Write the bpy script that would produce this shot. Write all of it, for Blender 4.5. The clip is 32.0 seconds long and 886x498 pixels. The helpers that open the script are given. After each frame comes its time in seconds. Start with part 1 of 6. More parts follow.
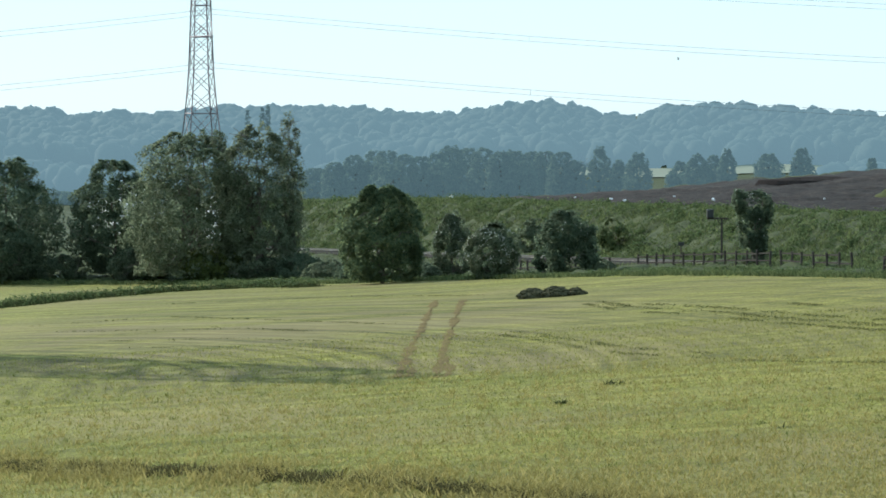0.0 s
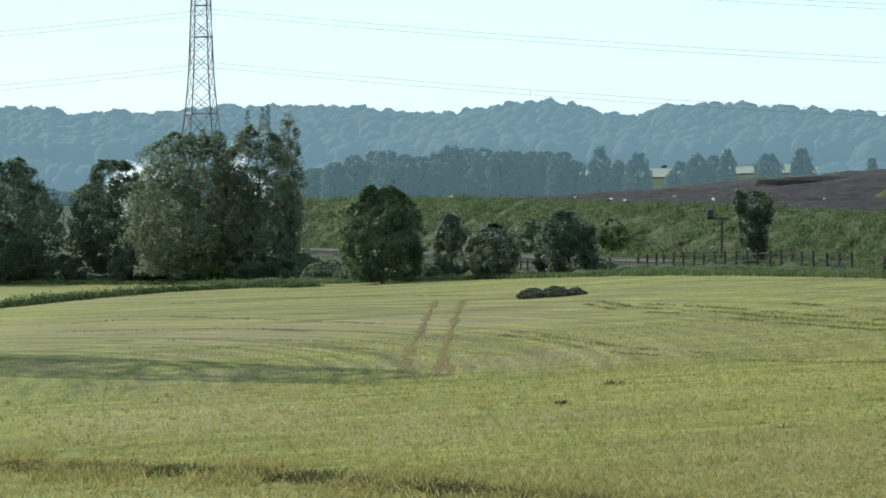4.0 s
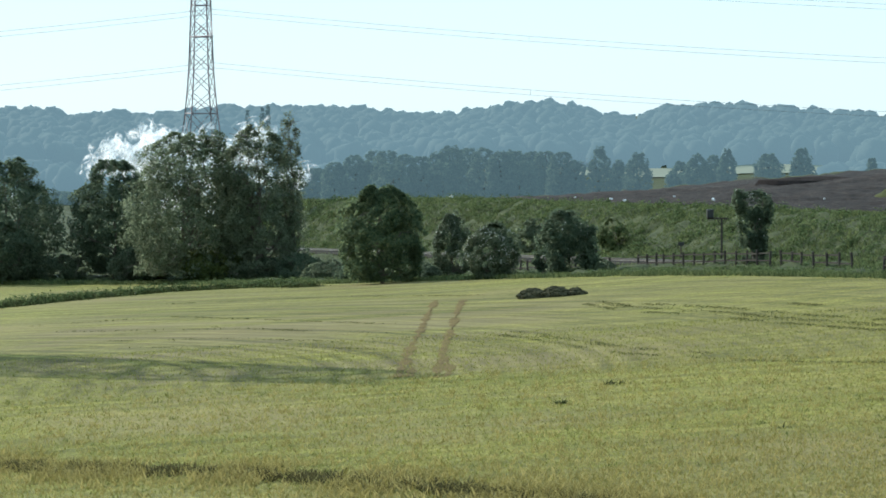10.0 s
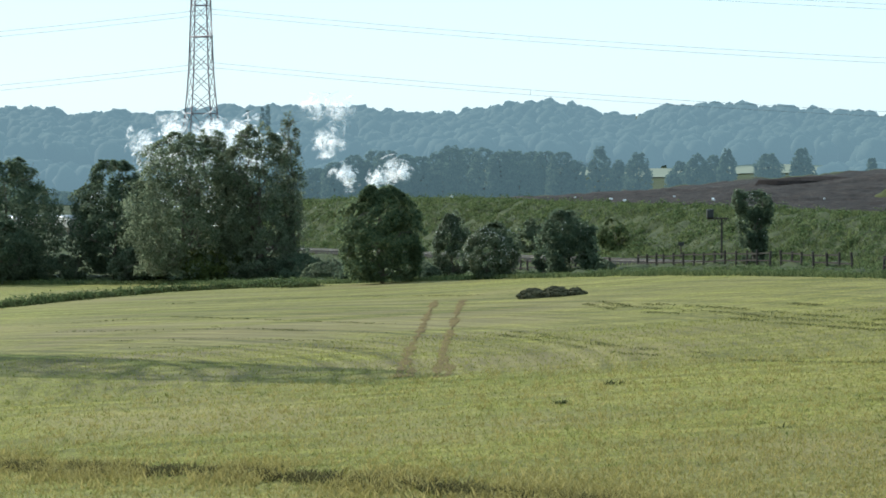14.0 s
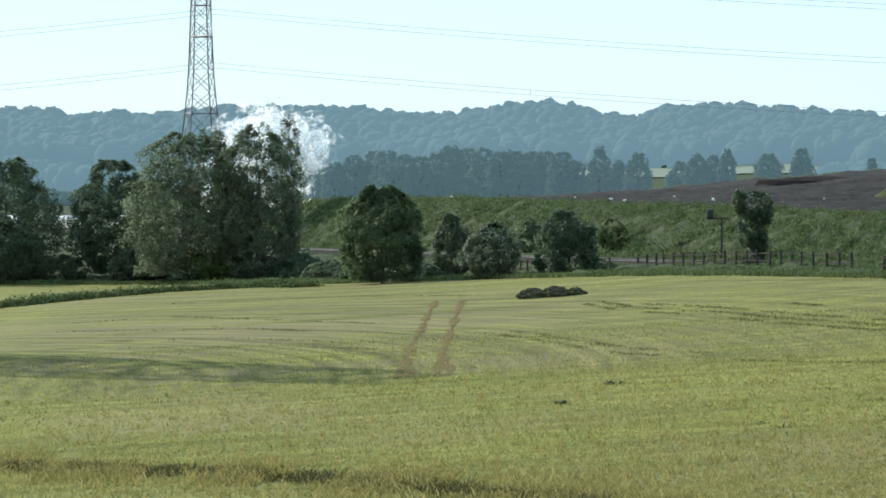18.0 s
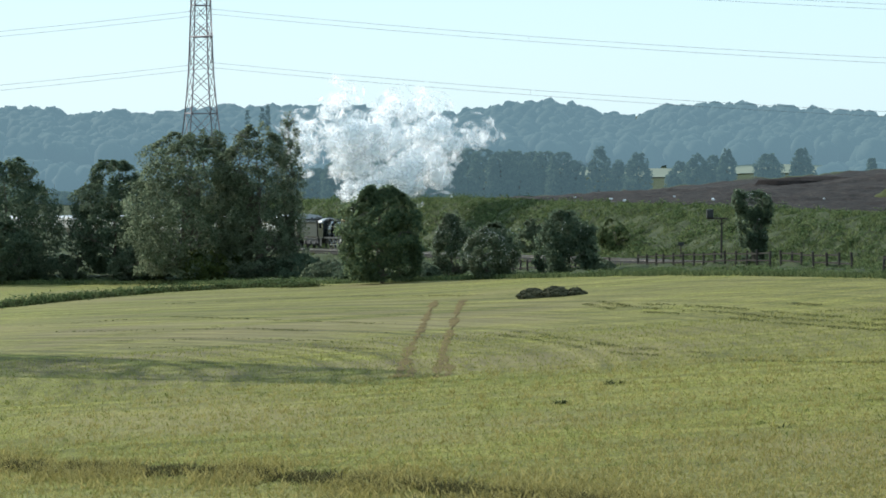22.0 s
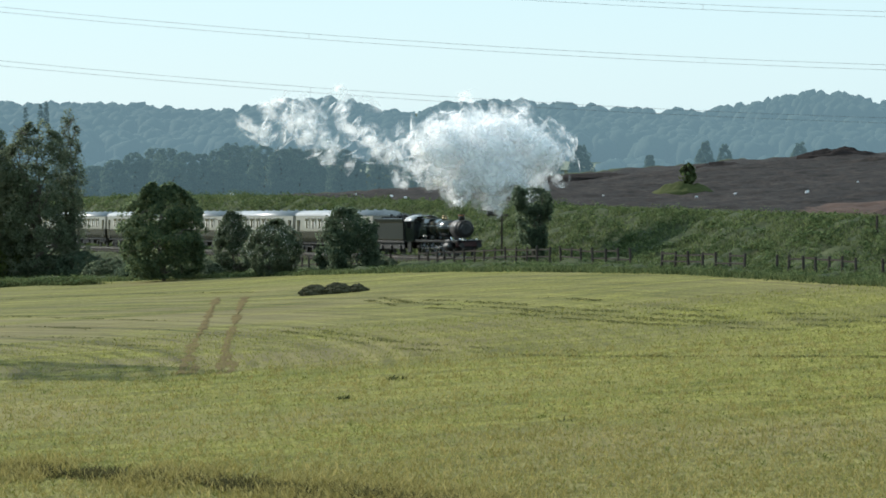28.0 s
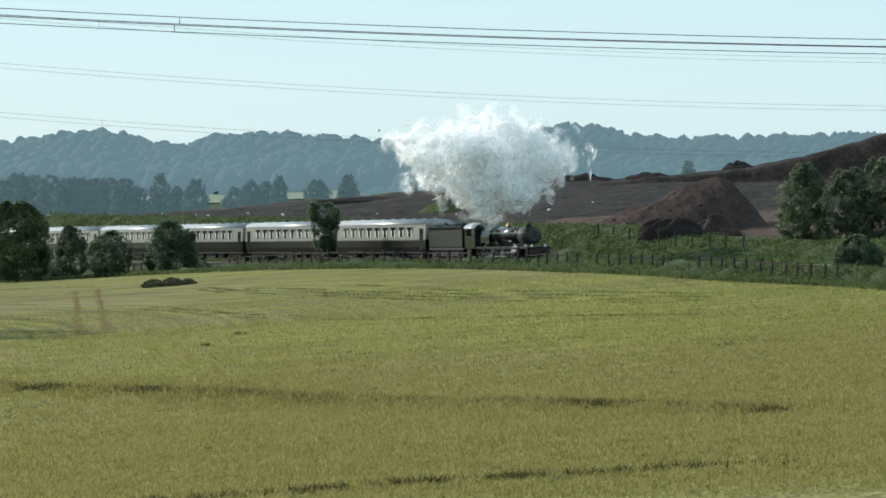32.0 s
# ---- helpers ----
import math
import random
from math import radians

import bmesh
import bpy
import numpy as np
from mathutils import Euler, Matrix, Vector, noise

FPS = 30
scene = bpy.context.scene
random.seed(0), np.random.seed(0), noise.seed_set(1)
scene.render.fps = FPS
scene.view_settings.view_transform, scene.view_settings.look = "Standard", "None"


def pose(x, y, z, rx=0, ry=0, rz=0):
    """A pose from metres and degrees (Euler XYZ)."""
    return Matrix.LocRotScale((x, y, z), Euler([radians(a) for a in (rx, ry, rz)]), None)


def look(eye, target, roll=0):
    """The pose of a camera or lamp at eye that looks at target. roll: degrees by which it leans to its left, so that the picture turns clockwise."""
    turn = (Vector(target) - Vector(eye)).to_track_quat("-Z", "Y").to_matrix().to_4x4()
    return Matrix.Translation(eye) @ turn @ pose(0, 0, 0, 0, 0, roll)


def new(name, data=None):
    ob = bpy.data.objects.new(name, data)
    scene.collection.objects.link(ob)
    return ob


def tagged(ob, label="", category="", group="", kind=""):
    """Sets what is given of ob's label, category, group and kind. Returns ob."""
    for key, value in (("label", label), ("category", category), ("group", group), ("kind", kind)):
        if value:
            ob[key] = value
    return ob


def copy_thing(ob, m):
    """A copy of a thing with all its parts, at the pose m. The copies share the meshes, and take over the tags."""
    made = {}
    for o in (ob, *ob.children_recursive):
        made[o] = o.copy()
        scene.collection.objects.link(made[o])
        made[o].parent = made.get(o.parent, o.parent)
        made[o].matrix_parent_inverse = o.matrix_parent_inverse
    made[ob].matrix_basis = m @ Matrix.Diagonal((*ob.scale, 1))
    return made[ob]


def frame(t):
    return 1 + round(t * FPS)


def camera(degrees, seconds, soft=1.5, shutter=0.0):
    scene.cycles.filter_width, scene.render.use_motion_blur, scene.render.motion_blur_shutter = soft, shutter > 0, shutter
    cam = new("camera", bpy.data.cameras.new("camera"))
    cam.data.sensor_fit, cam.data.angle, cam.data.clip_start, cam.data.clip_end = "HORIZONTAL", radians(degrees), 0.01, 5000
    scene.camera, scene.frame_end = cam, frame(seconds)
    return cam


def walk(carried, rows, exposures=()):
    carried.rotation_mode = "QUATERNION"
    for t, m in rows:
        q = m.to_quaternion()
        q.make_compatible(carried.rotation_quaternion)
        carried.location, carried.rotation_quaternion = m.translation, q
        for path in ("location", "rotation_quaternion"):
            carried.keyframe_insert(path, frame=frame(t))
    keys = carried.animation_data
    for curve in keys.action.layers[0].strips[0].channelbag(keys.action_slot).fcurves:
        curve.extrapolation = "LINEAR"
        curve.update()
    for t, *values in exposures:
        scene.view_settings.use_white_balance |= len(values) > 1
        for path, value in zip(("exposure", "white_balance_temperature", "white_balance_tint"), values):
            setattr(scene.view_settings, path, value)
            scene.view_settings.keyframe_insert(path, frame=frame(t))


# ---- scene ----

# ---- camera: on a mast over the field, panning after the train, drawing back as it comes near ----
EYE = 13.4
scene.cycles.transparent_max_bounces = 96
scene.cycles.max_bounces = scene.cycles.diffuse_bounces = 24
cam = camera(16.0, 32.0, soft=1.7)
PATH = [
    (0.0, 0.0, 0.0, 0.000, 2.576), (22.0, 0.0, 0.0, 0.003, 2.576), (22.5, 0.0, 0.0, 0.008, 2.576),
    (23.0, 0.0, 0.0, 0.021, 2.576), (23.5, 0.0, 0.0, 0.062, 2.576), (24.0, 0.0, 0.0, 0.123, 2.592),
    (24.5, 0.0, 0.0, 0.472, 2.595), (25.0, 0.0, 0.0, 1.048, 2.610), (25.5, 0.0, 0.0, 1.541, 2.613),
    (26.2, 0.0, 0.0, 2.147, 2.622), (27.0, 0.0, 0.0, 2.835, 2.638), (27.5, 0.0, 0.0, 3.307, 2.643),
    (27.9, 0.0, 0.0, 3.880, 2.630), (28.1, -0.45, -3.0, 4.110, 2.610), (28.5, -2.4, -16.2, 4.620, 2.470),
    (28.9, -4.3, -29.0, 5.230, 2.295), (29.1, -4.51, -30.16, 5.470, 2.283), (29.5, -4.51, -30.1, 6.042, 2.284),
    (30.0, -4.51, -30.1, 6.432, 2.297), (30.2, -4.6, -31.0, 6.560, 2.285), (30.6, -6.2, -41.5, 6.940, 2.180),
    (31.0, -8.0, -53.6, 7.280, 2.060), (31.2, -8.2, -54.9, 7.460, 2.053), (31.5, -8.25, -55.2, 7.778, 2.053),
    (32.0, -8.31, -55.6, 8.347, 2.047),
]
walk(cam, [(t, pose(x, y, EYE, 90 - p, 0, -b)) for t, x, y, b, p in PATH],
     [(0, 0.25, 6120, 8), (19.0, 0.24, 6120, 8), (21.0, 0.17, 6120, 8), (23.0, 0.07, 6150, 9), (25.0, 0.06, 6250, 9), (28.0, 0.06, 6320, 9), (32.0, -0.02, 6350, 9)])

# ---- daylight: hazy morning sun from beyond and to one side ----
SUN_BEARING, SUN_UP = -46.0, 27.0
world = bpy.data.worlds.new("world")
scene.world = world
world.use_nodes = True
wn, wl = world.node_tree.nodes, world.node_tree.links
sky = wn.new("ShaderNodeTexSky")
sky.sky_type, sky.sun_disc = "NISHITA", False
sky.sun_elevation, sky.sun_rotation = radians(SUN_UP), radians(SUN_BEARING)
sky.air_density, sky.dust_density, sky.ozone_density = 1.0, 0.12, 2.5
haze = wn.new("ShaderNodeBackground")
haze.inputs[0].default_value, haze.inputs[1].default_value = (0.64, 0.88, 0.98, 1), 1.08
wl.new(sky.outputs[0], wn["Background"].inputs[0])
wn["Background"].inputs[1].default_value = 0.10
both = wn.new("ShaderNodeMixShader")
both.inputs[0].default_value = 0.72
wl.new(wn["Background"].outputs[0], both.inputs[1])
wl.new(haze.outputs[0], both.inputs[2])
wl.new(both.outputs[0], wn["World Output"].inputs[0])
sun = new("sun", bpy.data.lights.new("sun", "SUN"))
sun.data.energy, sun.data.angle, sun.data.color = 4.8, radians(0.3), (1.0, 0.94, 0.84)
sun_to = Vector((math.sin(radians(SUN_BEARING)) * math.cos(radians(SUN_UP)),
                 math.cos(radians(SUN_BEARING)) * math.cos(radians(SUN_UP)), math.sin(radians(SUN_UP))))
sun.matrix_world = look(sun_to * 300, (0, 0, 0))
tagged(sun, "hazy morning sun", "sun", kind="structure")

# ---- lie of the land: the railway runs straight up a bank, field in front, tip behind ----
TX, TY, UX, UY = 37.4, 196.9, 0.3156, -0.9489


def smooth(a, b, v):
    t = np.clip((v - a) / (b - a), 0, 1)
    return t * t * (3 - 2 * t)


def along(x, y):
    """Metres back along the line from its upper end, and metres to its near side."""
    dx, dy = x - TX, y - TY
    return -(dx * UX + dy * UY), dx * UY - dy * UX


def rail_z(s):
    return 3.1 - 0.0335 * np.clip(s, -90, 430)


def field_z(x, y):
    p, q = np.clip(x / 50, -1.1, 1.5), np.clip((y - 200) / 100, -1.05, 1.0)
    z = 0.557 + 2.515 * p - 1.254 * q - 0.784 * p * q - 1.914 * q * q
    s, w = along(x, y)
    z = z + 0.75 * (1 - smooth(9, 34, w)) * (1 - smooth(25, 85, s)) * smooth(-70, -25, s)
    return z + 0.03 * np.clip(95 - y, 0, 220)


def grassy_tip(bear, dist):
    """The old grassed tip: a steep near face up to a long crest, then a slow fall."""
    crest = 13.0 * np.exp(-((bear - 21.5) / 5.2) ** 2)
    face = np.clip((dist - 405 + 0.85 * crest) / (0.85 * crest + 0.3), 0, 1)
    return crest * face * np.where(dist > 405, np.exp(-((dist - 405) / 70) ** 2), 1)


def land(x, y):
    """Height of the ground at x, y (arrays)."""
    s, w = along(x, y)
    rz = rail_z(s)
    dist = np.hypot(x, y)
    bear = np.degrees(np.arctan2(x, y))
    z = field_z(x, y)
    # railway bed and its near bank
    z = z + (rz - 0.5 - z) * (1 - smooth(3.2, 7.5, w))
    z = z + 0.5 * np.exp(-(((w - 5.2) / 1.3) ** 2)) * (1 - smooth(30, 70, s))
    # far side: cess, green bank, tip plateau
    top = rz + 0.4 + np.interp(s, [-60, -5, 15, 45, 90, 160, 300], [0.6, 0.9, 2.3, 2.8, 3.6, 4.8, 5.0])
    bank = rz - 0.5 + (top - rz + 0.5) * smooth(-4.0, -15.0, w)
    tip = np.interp(bear, [-8, -2, 1, 4.3, 8, 11, 14, 20], [-2, -1, 1.9, 4.0, 5.4, 6.4, 6.6, 7.0]) - 0.0
    back = smooth(-20, -120, w)
    beyond = bank + (tip - bank) * back
    z = np.where(w < -3.0, beyond, z)
    # grassed tip rising at the upper end
    z = z + grassy_tip(bear, dist) * smooth(-20, -60, w)
    # valley and wooded ridge
    far = -11 + 11.5 * smooth(1000, 1500, dist) + 0.8 * np.sin(bear * 1.3)
    z = z + (far - z) * smooth(430, 640, dist)
    return z

# ---- materials ----
def mat(name, a, b=None, scale=3.0, rough=0.8, bump=0.0, metal=0.0, fine=None, haze_glow=0.0, through_light=0.0, stretch=(1, 1, 1), vary=0.0, spec=None):
    """Two tones mixed by coarse and fine noise, relief, a little light let through, and painted haze as blue emission.
    """
    m = bpy.data.materials.new(name)
    m.use_nodes = True
    n, l = m.node_tree.nodes, m.node_tree.links
    p = n["Principled BSDF"]
    p.inputs["Roughness"].default_value, p.inputs["Metallic"].default_value = rough, metal
    if spec is not None:
        p.inputs["Specular IOR Level"].default_value = spec
    b = b or tuple(c * 0.8 for c in a)
    co = n.new("ShaderNodeTexCoord")
    mp = n.new("ShaderNodeMapping")
    mp.inputs["Scale"].default_value = stretch
    l.new(co.outputs["Object"], mp.inputs[0])
    n1, n2 = n.new("ShaderNodeTexNoise"), n.new("ShaderNodeTexNoise")
    n1.inputs["Scale"].default_value, n2.inputs["Scale"].default_value = scale, fine or scale * 7
    n1.inputs["Detail"].default_value = n2.inputs["Detail"].default_value = 4
    for t in (n1, n2):
        l.new(mp.outputs[0], t.inputs["Vector"])
    add = n.new("ShaderNodeMath")
    add.operation = "MULTIPLY_ADD"
    add.inputs[1].default_value = 0.5
    l.new(n2.outputs["Fac"], add.inputs[0])
    half = n.new("ShaderNodeMath")
    half.operation = "MULTIPLY"
    half.inputs[1].default_value = 0.5
    l.new(n1.outputs["Fac"], half.inputs[0])
    l.new(half.outputs[0], add.inputs[2])
    last = add.outputs[0]
    if vary:
        geo = n.new("ShaderNodeNewGeometry")
        v = n.new("ShaderNodeMath")
        v.operation = "MULTIPLY_ADD"
        v.inputs[1].default_value = vary
        l.new(geo.outputs["Random Per Island"], v.inputs[0])
        off = n.new("ShaderNodeMath")
        off.operation = "SUBTRACT"
        off.inputs[1].default_value = vary / 2
        l.new(last, off.inputs[0])
        l.new(off.outputs[0], v.inputs[2])
        last = v.outputs[0]
    ramp = n.new("ShaderNodeValToRGB")
    ramp.color_ramp.elements[0].position, ramp.color_ramp.elements[1].position = 0.34, 0.66
    ramp.color_ramp.elements[0].color, ramp.color_ramp.elements[1].color = (*a, 1), (*b, 1)
    l.new(last, ramp.inputs[0])
    l.new(ramp.outputs[0], p.inputs["Base Color"])
    if bump:
        bp = n.new("ShaderNodeBump")
        bp.inputs["Strength"].default_value, bp.inputs["Distance"].default_value = 0.7, bump
        l.new(add.outputs[0], bp.inputs["Height"])
        l.new(bp.outputs[0], p.inputs["Normal"])
    if through_light:
        tr, mx = n.new("ShaderNodeBsdfTranslucent"), n.new("ShaderNodeMixShader")
        l.new(ramp.outputs[0], tr.inputs[0])
        mx.inputs[0].default_value = through_light
        l.new(p.outputs[0], mx.inputs[1])
        l.new(tr.outputs[0], mx.inputs[2])
        l.new(mx.outputs[0], n["Material Output"].inputs[0])
    # distance haze, painted in as a pale blue emission
    if haze_glow:
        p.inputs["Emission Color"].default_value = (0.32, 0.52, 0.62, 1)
        p.inputs["Emission Strength"].default_value = haze_glow
    return m


def leaf(name, a, b, tl=0.66, haze_glow=0.0, rough=0.8):
    return mat(name, a, b, scale=0.5, fine=6, rough=rough, through_light=tl, vary=0.5, haze_glow=haze_glow, spec=0.08)


def ground_material():
    """Mown field, rough bank grass and bare tip soil, blended by the land's own zones."""
    m = mat("land", (0.156, 0.166, 0.034), (0.244, 0.228, 0.061), scale=0.09, fine=0.55, rough=0.9, stretch=(0.35, 1.25, 1), spec=0.15)
    n, l = m.node_tree.nodes, m.node_tree.links
    p = n["Principled BSDF"]
    co = n.new("ShaderNodeTexCoord")

    def noise_at(scale, detail=5, stretch=(1, 1, 1)):
        mp, t = n.new("ShaderNodeMapping"), n.new("ShaderNodeTexNoise")
        mp.inputs["Scale"].default_value = stretch
        l.new(co.outputs["Object"], mp.inputs[0])
        l.new(mp.outputs[0], t.inputs["Vector"])
        t.inputs["Scale"].default_value, t.inputs["Detail"].default_value = scale, detail
        return t.outputs["Fac"]

    def ramp(fac, *stops):
        r = n.new("ShaderNodeValToRGB")
        while len(r.color_ramp.elements) < len(stops):
            r.color_ramp.elements.new(0.5)
        for e, (pos, c) in zip(r.color_ramp.elements, stops):
            e.position, e.color = pos, (*c, 1)
        l.new(fac, r.inputs[0])
        return r.outputs[0]

    def mix(fac, a, b, how="MIX"):
        x = n.new("ShaderNodeMix")
        x.data_type, x.blend_type = "RGBA", how
        for s, v in ((x.inputs[0], fac), (x.inputs[6], a), (x.inputs[7], b)):
            if isinstance(v, float):
                s.default_value = v
            else:
                l.new(v, s)
        return x.outputs[2]

    def zone(name):
        a = n.new("ShaderNodeAttribute")
        a.attribute_name = name
        k = n.new("ShaderNodeMath")
        k.operation = "MULTIPLY_ADD"
        k.inputs[1].default_value = 0.5
        l.new(noise_at(0.9, 6), k.inputs[0])
        l.new(a.outputs["Fac"], k.inputs[2])
        r = n.new("ShaderNodeMapRange")
        r.inputs[1].default_value, r.inputs[2].default_value = 0.66, 0.86
        l.new(k.outputs[0], r.inputs[0])
        return r.outputs[0]

    base = p.inputs["Base Color"].links[0].from_socket
    rows = ramp(noise_at(1.0, 5, (0.05, 0.9, 1)), (0.36, (0.70, 0.71, 0.64)), (0.60, (1.12, 1.11, 1.06)))
    base = mix(1.0, base, rows, "MULTIPLY")
    stubble = ramp(noise_at(9.0, 4, (1, 0.45, 1)), (0.36, (0.48, 0.50, 0.42)), (0.60, (1.24, 1.21, 1.12)))
    base = mix(0.85, base, stubble, "MULTIPLY")
    clumps = ramp(noise_at(2.2, 5, (1, 0.4, 1)), (0.36, (0.84, 0.85, 0.80)), (0.50, (0.98, 0.97, 0.96)), (0.64, (1.09, 1.07, 1.03)))
    base = mix(0.9, base, clumps, "MULTIPLY")
    straw = ramp(noise_at(0.05, 3), (0.50, (0, 0, 0)), (0.66, (1, 1, 1)))
    base = mix(straw, base, mix(0.5, base, ramp(noise_at(3.0, 4), (0.3, (0.19, 0.15, 0.07)), (0.7, (0.28, 0.215, 0.105)))))
    # mowing lanes: long bands that follow the way the field was cut, browner where it dried
    lane, dry = n.new("ShaderNodeAttribute"), n.new("ShaderNodeAttribute")
    lane.attribute_name, dry.attribute_name = "lane", "dry"
    band = n.new("ShaderNodeTexNoise")
    band.inputs["Scale"].default_value, band.inputs["Detail"].default_value = 1.0, 6
    l.new(lane.outputs["Vector"], band.inputs["Vector"])
    hay = ramp(band.outputs["Fac"], (0.36, (0.58, 0.60, 0.52)), (0.46, (0.88, 0.87, 0.82)), (0.58, (1.07, 1.07, 1.04)))
    base = mix(dry.outputs["Fac"], base, mix(1.0, base, hay, "MULTIPLY"))
    dash, far = n.new("ShaderNodeTexNoise"), n.new("ShaderNodeMapping")
    far.inputs["Scale"].default_value = (2.6, 26, 1)
    l.new(lane.outputs["Vector"], far.inputs[0])
    l.new(far.outputs[0], dash.inputs["Vector"])
    dash.inputs["Scale"].default_value, dash.inputs["Detail"].default_value = 1.0, 4
    cut = ramp(dash.outputs["Fac"], (0.38, (0.50, 0.52, 0.42)), (0.50, (0.96, 0.96, 0.94)), (0.64, (1.10, 1.09, 1.05)))
    base = mix(dry.outputs["Fac"], base, mix(1.0, base, cut, "MULTIPLY"))
    brown = ramp(noise_at(0.22, 6, (0.3, 1.0, 1)), (0.38, (0.08, 0.08, 0.08)), (0.60, (0.8, 0.8, 0.8)))
    both = n.new("ShaderNodeMix")
    both.data_type, both.blend_type = "RGBA", "MULTIPLY"
    both.inputs[0].default_value = 1.0
    l.new(brown, both.inputs[6])
    l.new(dry.outputs["Color"], both.inputs[7])
    base = mix(both.outputs[2], base, ramp(band.outputs["Fac"], (0.38, (0.105, 0.085, 0.043)), (0.62, (0.215, 0.178, 0.078))))
    stalks = n.new("ShaderNodeAttribute")
    stalks.attribute_name = "stalks"
    base = mix(stalks.outputs["Fac"], base, ramp(noise_at(4.5, 6, (1, 0.35, 1)), (0.36, (0.075, 0.062, 0.026)), (0.50, (0.20, 0.165, 0.066)), (0.64, (0.34, 0.285, 0.125))))
    rough = ramp(noise_at(0.8, 6), (0.30, (0.026, 0.037, 0.015)), (0.50, (0.045, 0.059, 0.023)), (0.70, (0.076, 0.088, 0.036)))
    soil = ramp(noise_at(0.35, 7, (1, 0.6, 1)), (0.32, (0.012, 0.010, 0.009)), (0.52, (0.023, 0.018, 0.016)), (0.72, (0.042, 0.032, 0.027)))
    soil = mix(1.0, soil, ramp(noise_at(1.7, 7, (1, 0.5, 1)), (0.36, (0.45, 0.45, 0.46)), (0.52, (0.95, 0.94, 0.92)), (0.68, (1.35, 1.3, 1.2))), "MULTIPLY")
    red = ramp(noise_at(0.5, 6), (0.3, (0.055, 0.034, 0.027)), (0.7, (0.105, 0.064, 0.048)))
    base = mix(zone("rough"), base, rough)
    base = mix(zone("soil"), base, soil)
    base = mix(zone("red"), base, red)
    l.new(base, p.inputs["Base Color"])
    bp = n.new("ShaderNodeBump")
    bp.inputs["Strength"].default_value, bp.inputs["Distance"].default_value = 0.8, 0.10
    l.new(noise_at(5.0, 6), bp.inputs["Height"])
    l.new(bp.outputs[0], p.inputs["Normal"])
    return m


LAND = ground_material()
BARK = mat("bark", (0.09, 0.075, 0.06), (0.16, 0.135, 0.105), scale=4, rough=0.9, bump=0.03)
WILLOW = leaf("willow_leaves", (0.118, 0.151, 0.090), (0.215, 0.248, 0.158))
POPLAR = leaf("poplar_leaves", (0.121, 0.151, 0.093), (0.216, 0.246, 0.158))
DARKLEAF = leaf("dark_leaves", (0.082, 0.115, 0.074), (0.150, 0.190, 0.118))
OAK = leaf("oak_leaves", (0.085, 0.125, 0.072), (0.170, 0.210, 0.105))
HAWTHORN = leaf("hawthorn_leaves", (0.101, 0.131, 0.081), (0.190, 0.221, 0.140))
BLOSSOM = leaf("blossom", (0.55, 0.53, 0.46), (0.72, 0.70, 0.63), tl=0.3)
BRIGHTLEAF = leaf("young_leaves", (0.09, 0.125, 0.042), (0.17, 0.195, 0.07))
# far tree leaves: haze painted into the emission
MIDLEAF = leaf("hazed_far_leaves", (0.050, 0.075, 0.050), (0.085, 0.115, 0.075), tl=0.6, haze_glow=0.46)
# skyline poplars and ridge canopy also emit blue, as painted haze
HAZELEAF = leaf("hazy_wood_leaves", (0.045, 0.070, 0.050), (0.060, 0.085, 0.060), haze_glow=0.50)
CANOPY = mat("hazy_canopy", (0.010, 0.017, 0.012), (0.020, 0.029, 0.020), scale=0.12, fine=0.9, rough=0.9, bump=0.4, haze_glow=0.42, spec=0.05)
STRAWBLADE = leaf("dry_straw", (0.230, 0.196, 0.060), (0.374, 0.323, 0.128), tl=0.5)
BLADE = leaf("grass_blades", (0.166, 0.177, 0.038), (0.312, 0.298, 0.092), tl=0.5)
WEEDLEAF = leaf("weed_leaves", (0.055, 0.085, 0.032), (0.150, 0.190, 0.075), tl=0.4)
ROUGHBLADE = leaf("rough_grass", (0.060, 0.084, 0.034), (0.170, 0.200, 0.082), tl=0.4)
HAYBLADE = leaf("lying_hay", (0.090, 0.095, 0.036), (0.162, 0.153, 0.068), tl=0.4)
DAMPBLADE = leaf("damp_grass", (0.097, 0.119, 0.031), (0.167, 0.176, 0.053), tl=0.45)
TUSSOCK = leaf("dead_tussock", (0.045, 0.042, 0.018), (0.135, 0.12, 0.05), tl=0.35)
DARKBLADE = leaf("damp_tussock", (0.030, 0.042, 0.015), (0.085, 0.095, 0.035), tl=0.25)
WOOD = mat("weathered_wood", (0.030, 0.026, 0.022), (0.075, 0.064, 0.054), scale=5, rough=0.9, bump=0.01, spec=0.1)
STEEL = mat("galvanised_steel", (0.15, 0.125, 0.135), (0.23, 0.20, 0.21), scale=2, rough=0.55, metal=0.4)
CABLE = mat("cable", (0.13, 0.14, 0.15), (0.18, 0.19, 0.2), scale=2, rough=0.5, metal=0.5)
GLASSY = mat("insulator_glass", (0.16, 0.15, 0.16), (0.22, 0.2, 0.2), scale=3, rough=0.3)
BALLAST = mat("ballast", (0.030, 0.028, 0.026), (0.075, 0.070, 0.063), scale=1.2, fine=14, rough=1.0, bump=0.06, spec=0.0)
RAILSTEEL = mat("rail_steel", (0.22, 0.19, 0.17), (0.34, 0.32, 0.30), scale=1, rough=0.35, metal=0.8)
TROUGH = mat("weathered_concrete", (0.05, 0.048, 0.042), (0.09, 0.086, 0.076), scale=2, rough=1.0, spec=0.0)
CONCRETE = mat("concrete", (0.30, 0.29, 0.27), (0.42, 0.41, 0.38), scale=2, rough=0.9, bump=0.01)
